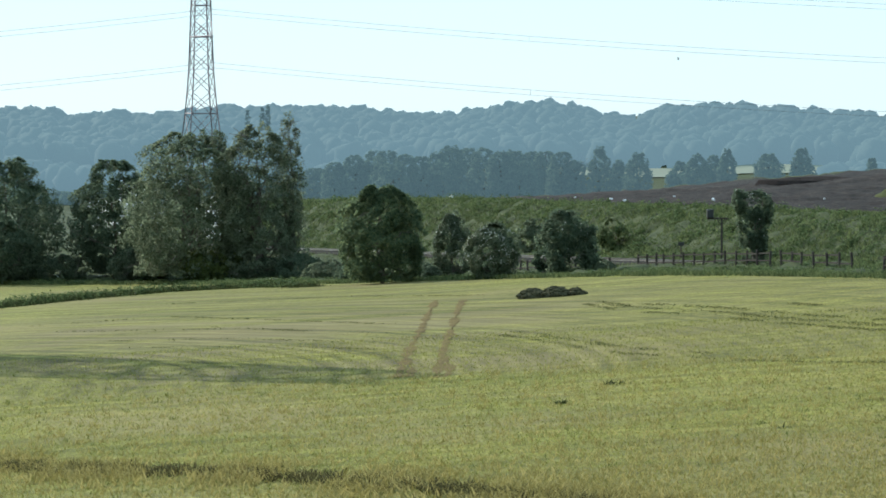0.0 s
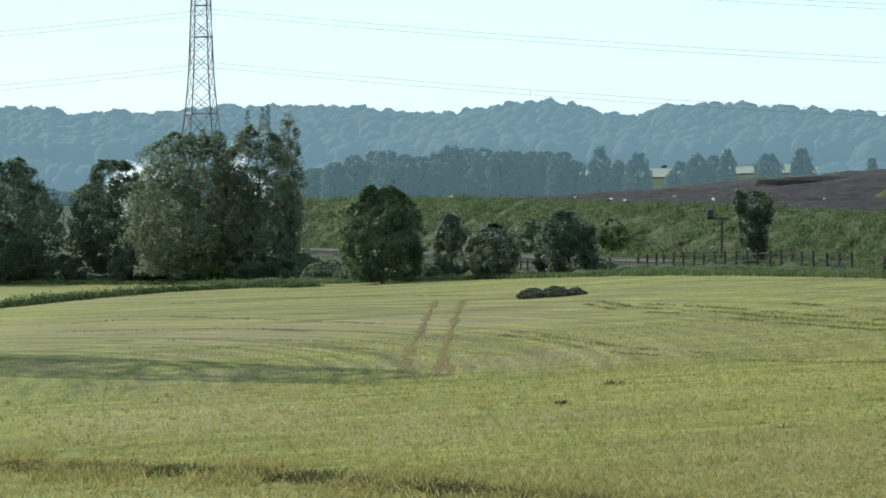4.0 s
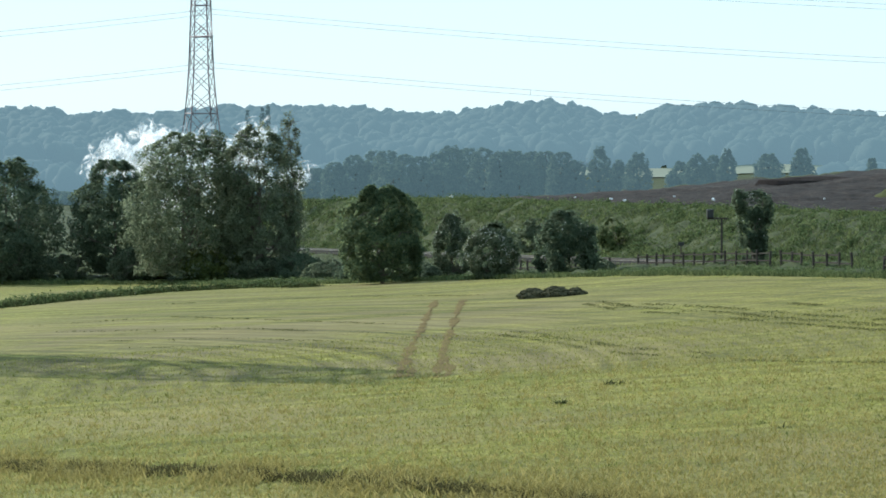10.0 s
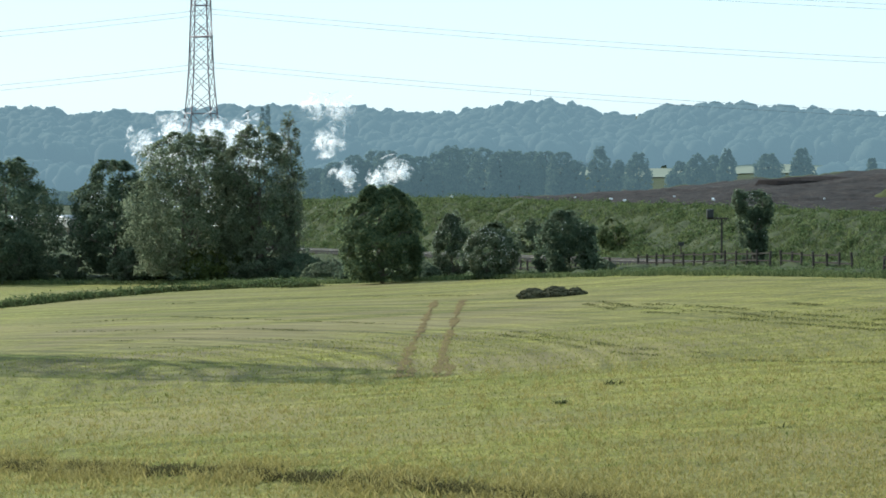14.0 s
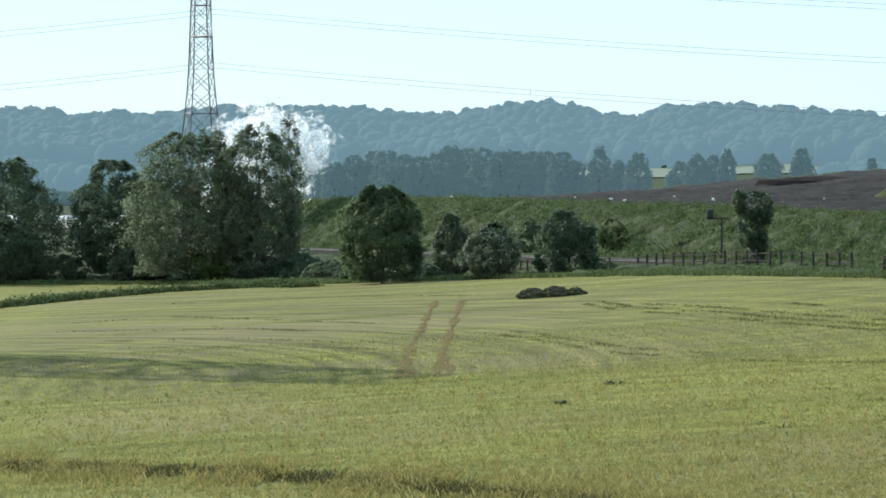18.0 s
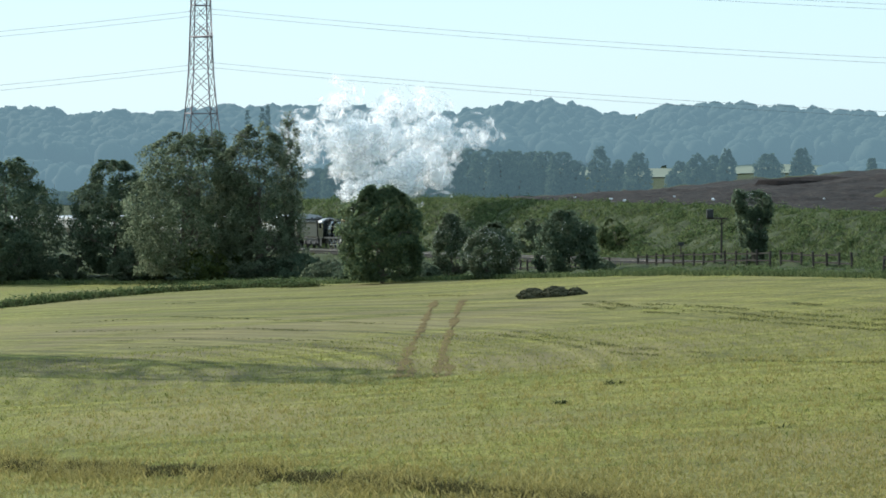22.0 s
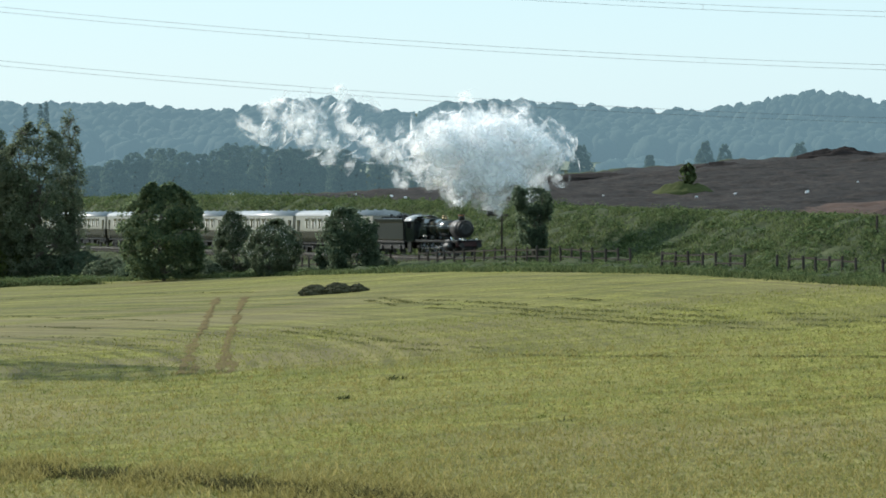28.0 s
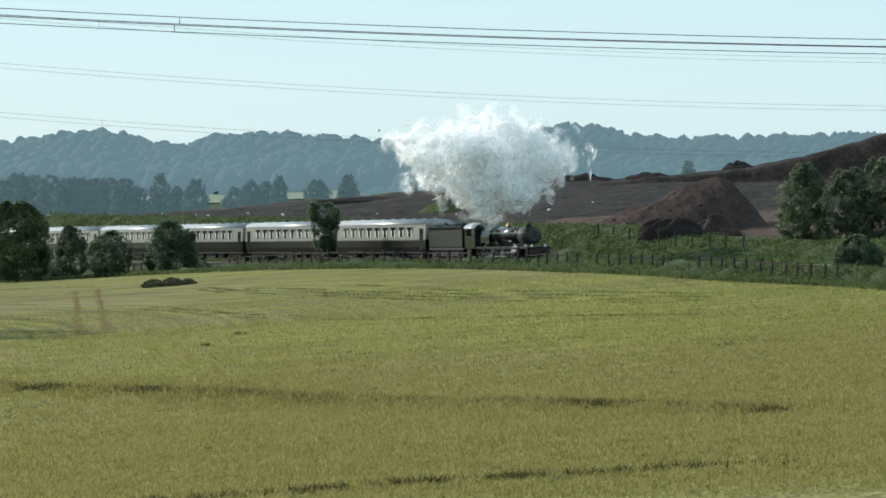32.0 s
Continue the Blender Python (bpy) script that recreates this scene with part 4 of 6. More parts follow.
def build_tender(m):
    t = empty("tender", m, "dark glossy straight-sided locomotive tender loaded with coal", "tender")
    bm = bmesh.new()
    side_loft(bm, (-3.3, 3.3), [(-1.28, 1.35), (-1.30, 2.95), (-1.42, 3.22), (-1.36, 3.26), (1.36, 3.26), (1.42, 3.22), (1.30, 2.95), (1.28, 1.35)])
    part("tank", bm, TENDERGREEN, t, "tall flat-sided dark green tank")
    bm = bmesh.new()
    rng = np.random.default_rng(4)
    for k in range(60):
        bmesh.ops.create_icosphere(bm, subdivisions=1, radius=rng.uniform(0.12, 0.3), matrix=Matrix.Translation((rng.uniform(-2.2, 2.9), rng.uniform(-0.95, 0.95), 3.22 + rng.uniform(-0.1, 0.3))))
    tagged(part("coal", bm, BLACK, t, "heaped black coal"), kind="stuff")
    bm = bmesh.new()
    box(bm, (0, 0, 1.22), (6.9, 2.5, 0.2), 0.02)
    part("frame", bm, SOOT, t)
    for s in (-1, 1):
        bm = bmesh.new()
        box(bm, (0, s * 1.05, 0.85), (6.2, 0.06, 0.55), 0.02)
        for x in (-2.2, 0, 2.2):
            box(bm, (x, s * 1.12, 0.72), (0.36, 0.16, 0.4), 0.03)
        part("axle_guard", bm, SOOT, t)
        bm = bmesh.new()
        box(bm, (0, s * 1.305, 1.42), (6.4, 0.012, 0.05))
        box(bm, (0, s * 1.315, 2.9), (6.4, 0.012, 0.04))
        part("lining_band", bm, BRASS, t, "thin pale lining")
    wm = None
    for x in (-2.2, 0, 2.2):
        for s in (-0.75, 0.75):
            ob = part("wheel", wheel_mesh(0.62), SOOT, t, at=pose(x, s, 0.62)) if wm is None else new("wheel", wm)
            wm = ob.data
            ob.parent, ob.matrix_basis = t, pose(x, s, 0.62)
    return t


def build_engine(m):
    """A four-six-nought steam engine: front at x = 12.3, cab at the back."""
    e = empty("steam_locomotive", m, "dark green steam locomotive with black smokebox and polished boiler top", "steam locomotive")
    bm = bmesh.new()
    tube(bm, (3.9, 0, 2.62), (9.3, 0, 2.60), 0.86, 0.76, n=36)
    boiler = smoothed(part("boiler", bm, GREEN, e, "glossy dark green tapered boiler"))
    for x in (4.6, 6.0, 7.4, 8.7):
        bm = bmesh.new()
        r = 0.865 - (x - 3.9) / 5.4 * 0.1
        tube(bm, (x - 0.03, 0, 2.615), (x + 0.03, 0, 2.615), r + 0.008, n=36)
        part("boiler_band", bm, BRASS, boiler)
    bm = bmesh.new()
    side_loft(bm, (1.75, 3.95), [(-1.0, 1.5), (-1.02, 2.5), (-0.92, 3.1), (-0.6, 3.48), (0, 3.55), (0.6, 3.48), (0.92, 3.1), (1.02, 2.5), (1.0, 1.5)])
    part("firebox", bm, GREEN, e, "flat-topped dark green firebox")
    bm = bmesh.new()
    tube(bm, (9.3, 0, 2.58), (11.1, 0, 2.58), 0.84, n=36)
    tube(bm, (11.1, 0, 2.58), (11.2, 0, 2.58), 0.84, 0.70, n=36)
    sb = smoothed(part("smokebox", bm, SOOT, e, "sooty black smokebox"))
    bm = bmesh.new()
    tube(bm, (11.2, 0, 2.58), (11.29, 0, 2.58), 0.62, 0.5, n=28)
    tube(bm, (11.29, 0, 2.58), (11.4, 0, 2.58), 0.07, n=8)
    box(bm, (11.38, 0, 2.62), (0.04, 0.06, 0.4))
    part("smokebox_door", bm, BLACK, sb)
    bm = bmesh.new()
    tube(bm, (10.2, 0, 3.34), (10.2, 0, 3.86), 0.30, 0.27, n=20)
    tube(bm, (10.2, 0, 3.86), (10.2, 0, 3.95), 0.34, 0.32, n=20)
    ch = smoothed(part("chimney", bm, BLACK, e, "short black chimney"))
    bm = bmesh.new()
    tube(bm, (10.2, 0, 3.80), (10.2, 0, 3.87), 0.335, n=20)
    part("chimney_cap", bm, COPPER, ch, "copper rim")
    bm = bmesh.new()
    tube(bm, (6.2, 0, 3.30), (6.2, 0, 3.72), 0.34, 0.26, n=20)
    tube(bm, (6.2, 0, 3.72), (6.2, 0, 3.84), 0.26, 0.16, n=20)
    smoothed(part("safety_valve", bm, BRASS, e, "brass safety valve cover"))
    for s in (-1, 1):
        bm = bmesh.new()
        box(bm, (0.55, s * 1.33, 2.0), (2.1, 0.05, 1.25), 0.01)
        box(bm, (-0.35, s * 1.33, 2.95), (0.3, 0.05, 0.8), 0.01)
        box(bm, (1.45, s * 1.33, 2.95), (0.3, 0.05, 0.8), 0.01)
        part("cab_side", bm, GREEN, e)
        bm = bmesh.new()
        box(bm, (1.1, s * 1.33, 2.95), (0.36, 0.03, 0.6), 0.01)
        part("cab_window", bm, GLASS, e)
        bm = bmesh.new()
        box(bm, (1.62, s * 0.98, 3.0), (0.04, 0.5, 0.5), 0.01)
        part("front_window", bm, GLASS, e)
        bm = bmesh.new()
        tube(bm, (3.0, s * 1.02, 2.85), (10.8, s * 0.95, 2.85), 0.025, n=6)
        part("handrail", bm, BRIGHT, e)
    bm = bmesh.new()
    box(bm, (1.62, 0, 2.35), (0.06, 2.62, 1.9), 0.01)
    part("cab_front", bm, GREEN, e)
    bm = bmesh.new()
    arc = [(1.40 * math.cos(a), 3.32 + 0.56 * math.sin(a)) for a in np.linspace(0, math.pi, 15)]
    inner = [(1.36 * math.cos(a), 3.30 + 0.52 * math.sin(a)) for a in np.linspace(math.pi, 0, 15)]
    side_loft(bm, (-0.7, 1.72), [(-y, z) for y, z in arc] + [(-y, z) for y, z in inner])
    smoothed(part("cab_roof", bm, ROOF, e, "pale weathered cab roof"))
    bm = bmesh.new()
    box(bm, (6.0, 0, 1.52), (12.2, 2.5, 0.06), 0.01)
    for s in (-1, 1):
        box(bm, (6.0, s * 1.24, 1.44), (12.2, 0.027, 0.18))
    part("running_plate", bm, BLACK, e)
    for x, r in ((3.2, 1.0), (5.3, 1.0), (7.4, 1.0)):
        for s in (-1, 1):
            bm = bmesh.new()
            n = 14
            pts = [(x + 1.02 * math.cos(a), 0.95 + 1.02 * math.sin(a)) for a in np.linspace(0.55, math.pi - 0.55, n)]
            for (ax, az), (bx, bz) in zip(pts, pts[1:]):
                c = Vector(((ax + bx) / 2, s * 1.10, (az + bz) / 2))
                box(bm, c, (math.hypot(bx - ax, bz - az) + 0.02, 0.26, 0.03), 0, Matrix.Rotation(-math.atan2(bz - az, bx - ax), 4, "Y"))
            part("splasher", bm, GREEN, e, "brass-edged splasher")
    for s in (-1, 1):
        bm = bmesh.new()
        tube(bm, (9.2, s * 1.14, 0.98), (10.6, s * 1.14, 0.98), 0.36, n=18)
        box(bm, (9.9, s * 1.1, 1.42), (1.2, 0.5, 0.36), 0.05)
        smoothed(part("cylinder", bm, SOOT, e))
        bm = bmesh.new()
        tube(bm, (6.2, s * 1.02, 0.98), (9.3, s * 1.02, 0.98), 0.06, n=6)
        part("slide_bar", bm, BRIGHT, e, "bright steel slide bars")
        bm = bmesh.new()
        box(bm, (11.85, s * 0.87, 1.28), (0.1, 0.3, 0.3), 0.02)
        tube(bm, (11.9, s * 0.87, 1.06), (12.25, s * 0.87, 1.06), 0.11, n=10)
        tube(bm, (12.25, s * 0.87, 1.06), (12.31, s * 0.87, 1.06), 0.24, n=14)
        part("buffer", bm, SOOT, e)
        bm = bmesh.new()
        box(bm, (0.2, s * 1.22, 0.9), (0.9, 0.06, 1.1), 0.01)
        part("cab_step", bm, BLACK, e)
        bm = bmesh.new()
        tube(bm, (12.0, s * 0.7, 1.62), (12.15, s * 0.7, 1.62), 0.11, n=12)
        part("headlamp", bm, BLIND, e, "white headlamp")
    bm = bmesh.new()
    box(bm, (11.84, 0, 1.2), (0.12, 2.5, 0.46), 0.02)
    part("buffer_beam", bm, REDPAINT, e, "red buffer beam")
    bm = bmesh.new()
    box(bm, (6.0, 0, 1.1), (11.4, 1.1, 0.7), 0.02)
    part("frame", bm, SOOT, e)
    wheels = []
    for x in (3.2, 5.3, 7.4):
        ws = part("wheelset", tube(bmesh.new(), (0, -0.8, 0), (0, 0.8, 0), 0.1), SOOT, e, "spoked driving wheels on their axle", at=pose(x, 0, 0.92))
        for s in (-0.76, 0.76):
            part("wheel", wheel_mesh(0.88, spokes=16), GREEN, ws, at=pose(0, s, 0))
            part("tyre", tyre_mesh(0.92), BRIGHT, ws, at=pose(0, s, 0))
        wheels.append((ws, x))
    rods = []
    for s, ph in ((-1, 0.0), (1, math.pi / 2)):
        bm = bmesh.new()
        box(bm, (0, 0, 0), (4.4, 0.06, 0.12), 0.01)
        rods.append((part("coupling_rod", bm, BRIGHT, e, "polished steel coupling rod", at=pose(5.3, s * 0.92, 0.92)), s, ph))
    for x in (9.0, 10.8):
        for s in (-0.76, 0.76):
            part("bogie_wheel", wheel_mesh(0.46), SOOT, e, at=pose(x, s, 0.46))
    bm = bmesh.new()
    box(bm, (9.9, 0, 0.6), (2.6, 1.2, 0.2), 0.02)
    part("bogie_frame", bm, SOOT, e)
    return e, wheels, rods


# where the front of the train is, metres back along the line, by time
FRONT_T = [0, 13, 21, 24, 25, 28, 30, 32]
FRONT_S = [496.8, 289.9, 162.9, 116.0, 99.6, 56.2, 28.2, 1.4]
train = [(build_engine(line_pose(0))[0:3], 12.3)]
engine, drivers, rods = train[0][0]
tender = build_tender(line_pose(30))
engine.scale, tender.scale = (0.87, 0.87, 0.87), (0.95, 0.95, 0.95)
coach = build_coach(line_pose(60))
coaches = [coach] + [copy_thing(coach, line_pose(60 + 20.2 * k)) for k in range(1, 9)]


# ---- steam and smoke, in rigid drifting pieces ----
def lump_meshes():
    """A dozen knobbly cauliflower lumps of unit size, shared by all the clouds."""
    made = []
    for k in range(12):
        bm = bmesh.new()
        bmesh.ops.create_icosphere(bm, subdivisions=4, radius=1)
        for v in bm.verts:
            n1 = noise.fractal(v.co * 1.4 + Vector((k * 7.0, 0, 0)), 0.9, 2.1, 5)
            n2 = abs(noise.noise(v.co * 3.2 + Vector((0, k * 5.0, 0))))
            v.co *= 1 + 0.34 * n1 + 0.18 * n2
        me = bpy.data.meshes.new("billow")
        bm.to_mesh(me)
        bm.free()
        me.materials.append(BILLOW)
        me.polygons.foreach_set("use_smooth", [True] * len(me.polygons))
        made.append(me)
    return made


LUMPS = lump_meshes()


def soft_discs(name, centres, normals, size, material, rng):
    """Round curls of mist, dense in the middle and thinning to nothing at the rim."""
    n, rim = len(centres), 10
    nr = normals / (np.linalg.norm(normals, axis=1)[:, None] + 1e-9)
    t = np.cross(nr, rng.normal(0, 1, (n, 3)))
    t /= np.linalg.norm(t, axis=1)[:, None] + 1e-9
    b = np.cross(nr, t)
    s = (size * rng.uniform(0.6, 1.4, n))[:, None]
    stretch = rng.uniform(0.5, 1.0, n)[:, None]
    rings = [(0.5, 0.85, 0.12), (1.0, 0.0, 0.0)]
    verts, dens = [centres + nr * s * 0.2], [np.ones(n)]
    for f, d, up in rings:
        for a in np.linspace(0, 2 * math.pi, rim, endpoint=False):
            verts.append(centres + f * s * (math.cos(a) * t + math.sin(a) * stretch * b) * rng.uniform(0.8, 1.15, (n, 1)) + nr * s * up)
            dens.append(np.full(n, d))
    v = np.stack(verts, 1)
    base = np.arange(n)[:, None] * (2 * rim + 1)
    f = []
    for k in range(rim):
        k2 = (k + 1) % rim
        f += [[base, base + 1 + k, base + 1 + k2], [base + 1 + k, base + 1 + rim + k, base + 1 + rim + k2], [base + 1 + k, base + 1 + rim + k2, base + 1 + k2]]
    f = np.stack([np.concatenate(q, 1) for q in f], 1).reshape(-1, 3)
    me = raw_mesh(name, v.reshape(-1, 3), f, material)
    me.attributes.new("thickness", "FLOAT", "POINT").data.foreach_set("value", np.stack(dens, 1).astype(np.float32).ravel())
    me.polygons.foreach_set("use_smooth", [True] * len(me.polygons))
    return me


def build_puff(name, seed, r, lobes, label, thin=False):
    """One cloud: swelling lobes of knobbly billows wrapped in mist, or thin veils alone."""
    rng = np.random.default_rng(seed)
    top = empty(name, pose(0, 0, -60), label, "steam", "steam clouds of the engine")

    def ways(n):
        d = rng.normal(0, 1, (n, 3))
        return d / np.linalg.norm(d, axis=1)[:, None]

    def add(parts_name, mesh, note):
        ob = new(parts_name, mesh)
        ob.parent = top
        tagged(ob, note, kind="stuff")

    if thin:
        d = ways(lobes * 3)
        add("veil", soft_discs("veil", d * r * rng.uniform(0.1, 1.0, (len(d), 1)), d + rng.normal(0, 0.5, d.shape), 0.42 * r, VEIL, rng), "thin see-through steam")
        return top
    mids, outs, sizes = [], [], []
    for c in ways(lobes) * r * rng.uniform(0.18, 0.66, (lobes, 1)) * np.array([1, 1, 0.9]):
        q = r * rng.uniform(0.30, 0.46)
        k = q * rng.uniform(0.18, 0.28)
        ob = new("billow", LUMPS[rng.integers(0, 12)])
        ob.parent = top
        ob.matrix_basis = Matrix.LocRotScale(c, Euler(rng.uniform(0, 6.28, 3)), (k, k, k * rng.uniform(0.8, 1.0)))
        d = ways(24)
        mids.append(c + d * q * rng.uniform(0.35, 1.05, (24, 1)))
        outs.append(d + rng.normal(0, 0.5, (24, 3)))
        sizes.append(np.full(24, q) * rng.uniform(0.45, 1.0, 24))
    add("mist", soft_discs("mist", np.concatenate(mids), np.concatenate(outs), np.concatenate(sizes), MIST, rng), "soft white steam round the billows")
    d = ways(16)
    add("veil", soft_discs("veil", d * r * rng.uniform(0.85, 1.1, (16, 1)), d + rng.normal(0, 0.5, (16, 3)), 0.34 * r, VEIL, rng), "thin see-through steam")
    return top


# each cloud: its size and its place in the whole, -1 to 1 across, in depth and up
PUFFS = []
for k, (r, u, d, w) in enumerate([
        (2.5, -0.05, 0.0, -0.75), (3.1, -0.30, 0.4, -0.25), (3.3, 0.22, -0.4, -0.30), (2.9, -0.68, 0.3, -0.05), (3.0, 0.60, 0.5, -0.28),
        (3.1, -0.02, -0.2, 0.25), (2.6, -0.42, -0.4, 0.42), (2.7, 0.42, 0.2, 0.30), (2.1, 0.88, 0.0, 0.10), (2.0, -0.95, -0.2, 0.20),
        (2.3, -0.18, 0.5, 0.80), (2.0, 0.25, 0.0, 0.85), (1.9, 0.74, -0.3, 0.55), (1.8, -0.70, 0.2, 0.75), (1.7, -0.35, -0.4, -0.85), (1.9, 0.3, -0.5, -0.8)]):
    PUFFS.append((build_puff("steam_cloud", 200 + k, r, 10 if abs(u) < 0.65 and w < 0.6 else 4, "dense white cloud of exhaust steam above the engine"), u, d, w))
for k, (r, u, d, w) in enumerate([(2.6, -1.05, 0.5, 0.55), (2.6, 0.0, 0.6, 1.10), (2.4, 1.05, 0.5, 0.40), (2.6, -0.50, 0.4, 1.05), (2.6, 0.55, 0.4, 0.95), (2.4, -1.1, 0.3, -0.1)]):
    PUFFS.append((build_puff("steam_wisp", 230 + k, r, 10, "thin bluish-white wisp of drifting steam", thin=True), u, d, w))
JETS = [(build_puff("steam_cloud", 250 + k, r, 5, "white jet of steam leaving the chimney"), dx, dz) for k, (r, dx, dz) in enumerate([(0.6, -0.1, 0.6), (1.1, -0.3, 1.6), (1.6, -0.5, 2.8)])]
TRAIL = [(build_puff("steam_wisp", 280 + k, r, 6, "thin bluish-white wisp of steam trailing after the train", thin=True), u, w) for k, (r, u, w) in enumerate(
    [(2.6, -0.9, 0.2), (2.4, -0.4, 0.7), (2.8, -0.1, -0.1), (2.6, 0.5, 0.6), (2.4, 0.8, -0.2), (2.2, 0.2, -0.9)])]
LONE = build_puff("steam_wisp", 299, 1.2, 8, "small thin wisp of steam drifting over the bank", thin=True)
DRIFT = [(build_puff("steam_cloud", 260 + k, r, 7, "white cloud of steam drifting over the bank"), dx, dz) for k, (r, dx, dz) in enumerate([(1.9, 0, 0), (1.6, 3.4, -0.4), (1.3, 6.2, 0.6)])]
DRIFT += [(build_puff("steam_wisp", 270 + k, r, 10, "thin bluish-white wisp of drifting steam", thin=True), dx, dz) for k, (r, dx, dz) in enumerate([(2.6, -2.0, 4.0), (2.4, -1.0, 7.4), (2.4, 5.0, 1.0), (2.2, -3.4, 7.8)])]

# ---- things on the field ----
def ribbon_points(pts, step):
    """Even points along a bent line given by its corners."""
    p = np.array(pts, float)
    d = np.concatenate([[0], np.cumsum(np.hypot(*np.diff(p, axis=0).T))])
    t = np.arange(0, d[-1], step)
    return np.stack([np.interp(t, d, p[:, 0]), np.interp(t, d, p[:, 1])], 1)


def build_swath(name, pts, width, height, material, label, seed, density=60, kind="", category="swath", blade=0.3, grain=0.25):
    """A low ridge of lying grass along a line, with blades sticking out."""
    rng = np.random.default_rng(seed)
    c = ribbon_points(pts, 0.25)
    n = max(int(len(c) * 0.25 * width * density), 40)
    k = rng.integers(0, len(c), n)
    o = rng.normal(0, width * 0.32, (n, 2))
    x, y = c[k, 0] + o[:, 0], c[k, 1] + o[:, 1]
    gap = np.array([noise.noise(Vector((a * grain, b * grain * 0.5, seed))) for a, b in zip(x, y)])
    keep = gap + rng.normal(0, 0.16, n) > (-0.02 if kind != "solid" else -0.7)
    x, y = x[keep], y[keep]
    z = land(x, y)
    hump = height * np.exp(-((o[keep] ** 2).sum(1)) / (width * 0.4) ** 2) * rng.uniform(0, 1, len(x))
    ob = new(name, blades(name, np.stack([x, y, z + hump], 1), blade, 0.07, material, rng, 0.8))
    return tagged(ob, label, category, kind="stuff")


build_swath("rough_ridge", [(-38, 228), (-33.5, 236), (-29.5, 245.5), (-23, 259), (-14.5, 262), (-11.0, 254.5)], 2.0, 0.35, DARKBLADE, "low dark ridge of rank grass between two fields", 41, 200, "solid", "grass ridge", 0.20)
build_swath("rough_ridge", [(-38, 228), (-33.5, 236), (-29.5, 245.5), (-23, 259), (-14.5, 262), (-11.0, 254.5)], 2.0, 0.6, ROUGHBLADE, "green tufts of rank grass along a ridge", 42, 70, "", "grass ridge", 0.22, 0.7)
BAND = [(8.9, 195), (10.3, 187.4), (14.5, 177.8), (18.2, 167.3), (21.7, 159.3), (25.1, 153.3), (30.8, 144.9), (36, 138)]
LOWER = [(3.2, 172), (6.0, 163.6), (8.5, 155.9), (12.3, 149.9), (15.9, 145.6), (22.9, 140.1), (28.8, 135.2), (35, 130)]
for k, (pts, w, h, dense) in enumerate([
        (BAND, 0.5, 0.10, 90), ([(x + 0.9, y + 1.6) for x, y in BAND], 0.9, 0.08, 60), ([(x + 1.9, y + 3.4) for x, y in BAND[1:]], 0.8, 0.08, 55), ([(x + 2.8, y + 5.6) for x, y in BAND[3:]], 0.6, 0.08, 70),
        (LOWER, 0.5, 0.08, 80), ([(x + 0.8, y + 2.2) for x, y in LOWER[:5]], 0.8, 0.06, 50), (LOWER[4:], 0.6, 0.12, 80), ([(18.2, 185.4), (21.2, 176.9)], 0.6, 0.10, 110),
        ([(-26.7, 204.5), (-18, 207.9), (-2.8, 186.3)], 0.6, 0.05, 45), ([(-24, 196), (-12, 190), (-3, 178)], 0.5, 0.05, 35), ([(-20, 228), (-6, 226), (3, 214)], 0.5, 0.05, 50),
        ([(-22, 186), (-12, 181), (-4, 172)], 0.6, 0.04, 35), ([(-18, 178), (-9, 173), (-3, 166)], 0.5, 0.04, 35), ([(17, 128), (27, 119), (36, 108)], 0.6, 0.05, 60), ([(-14, 193), (-6, 181), (0, 171)], 0.5, 0.04, 50)]):
    build_swath("hay_swath", pts, w, h * 0.6, HAYBLADE, "thin dark line of lying hay across the field", 50 + k, dense, blade=0.07, grain=0.5)
TUSSOCKS = [(-20, 125), (-17.8, 123.5), (-11.9, 119.2), (-6.4, 115.3), (-1.3, 110.4), (4.1, 104.4), (14.1, 91), (19.3, 81), (24, 70)]
build_swath("tussock_line", TUSSOCKS, 5.5, 0.10, STRAWBLADE, "straw-yellow rank grass along a line of tussocks", 72, 90, category="grass", blade=0.30)
build_swath("tussock_line", TUSSOCKS, 2.2, 0.10, TUSSOCK,
            "uneven dark line of uncut tussocks across the hay field", 70, 110, category="grass", blade=0.26, grain=1.3)
build_swath("tussock_line", [(-9, 54), (-5, 52), (6, 51), (13.7, 48.5), (19, 47)], 1.4, 0.12, TUSSOCK, "uneven dark line of uncut tussocks across the hay field", 71, 70, category="grass", blade=0.24, grain=1.5)
for k, (x, y, w) in enumerate([(7.8, 140.0, 0.8), (31.2, 110, 1.1), (26.0, 98, 0.5), (5.0, 133, 0.4), (22, 105, 0.4), (13, 120, 0.5), (17.5, 86, 0.6)]):
    build_swath("grass_tuft", [(x - w / 2, y), (x + w / 2, y)], 0.35, 0.1, DARKBLADE, "small dark tuft left in the mown field", 80 + k, 200, category="grass tuft", blade=0.17)


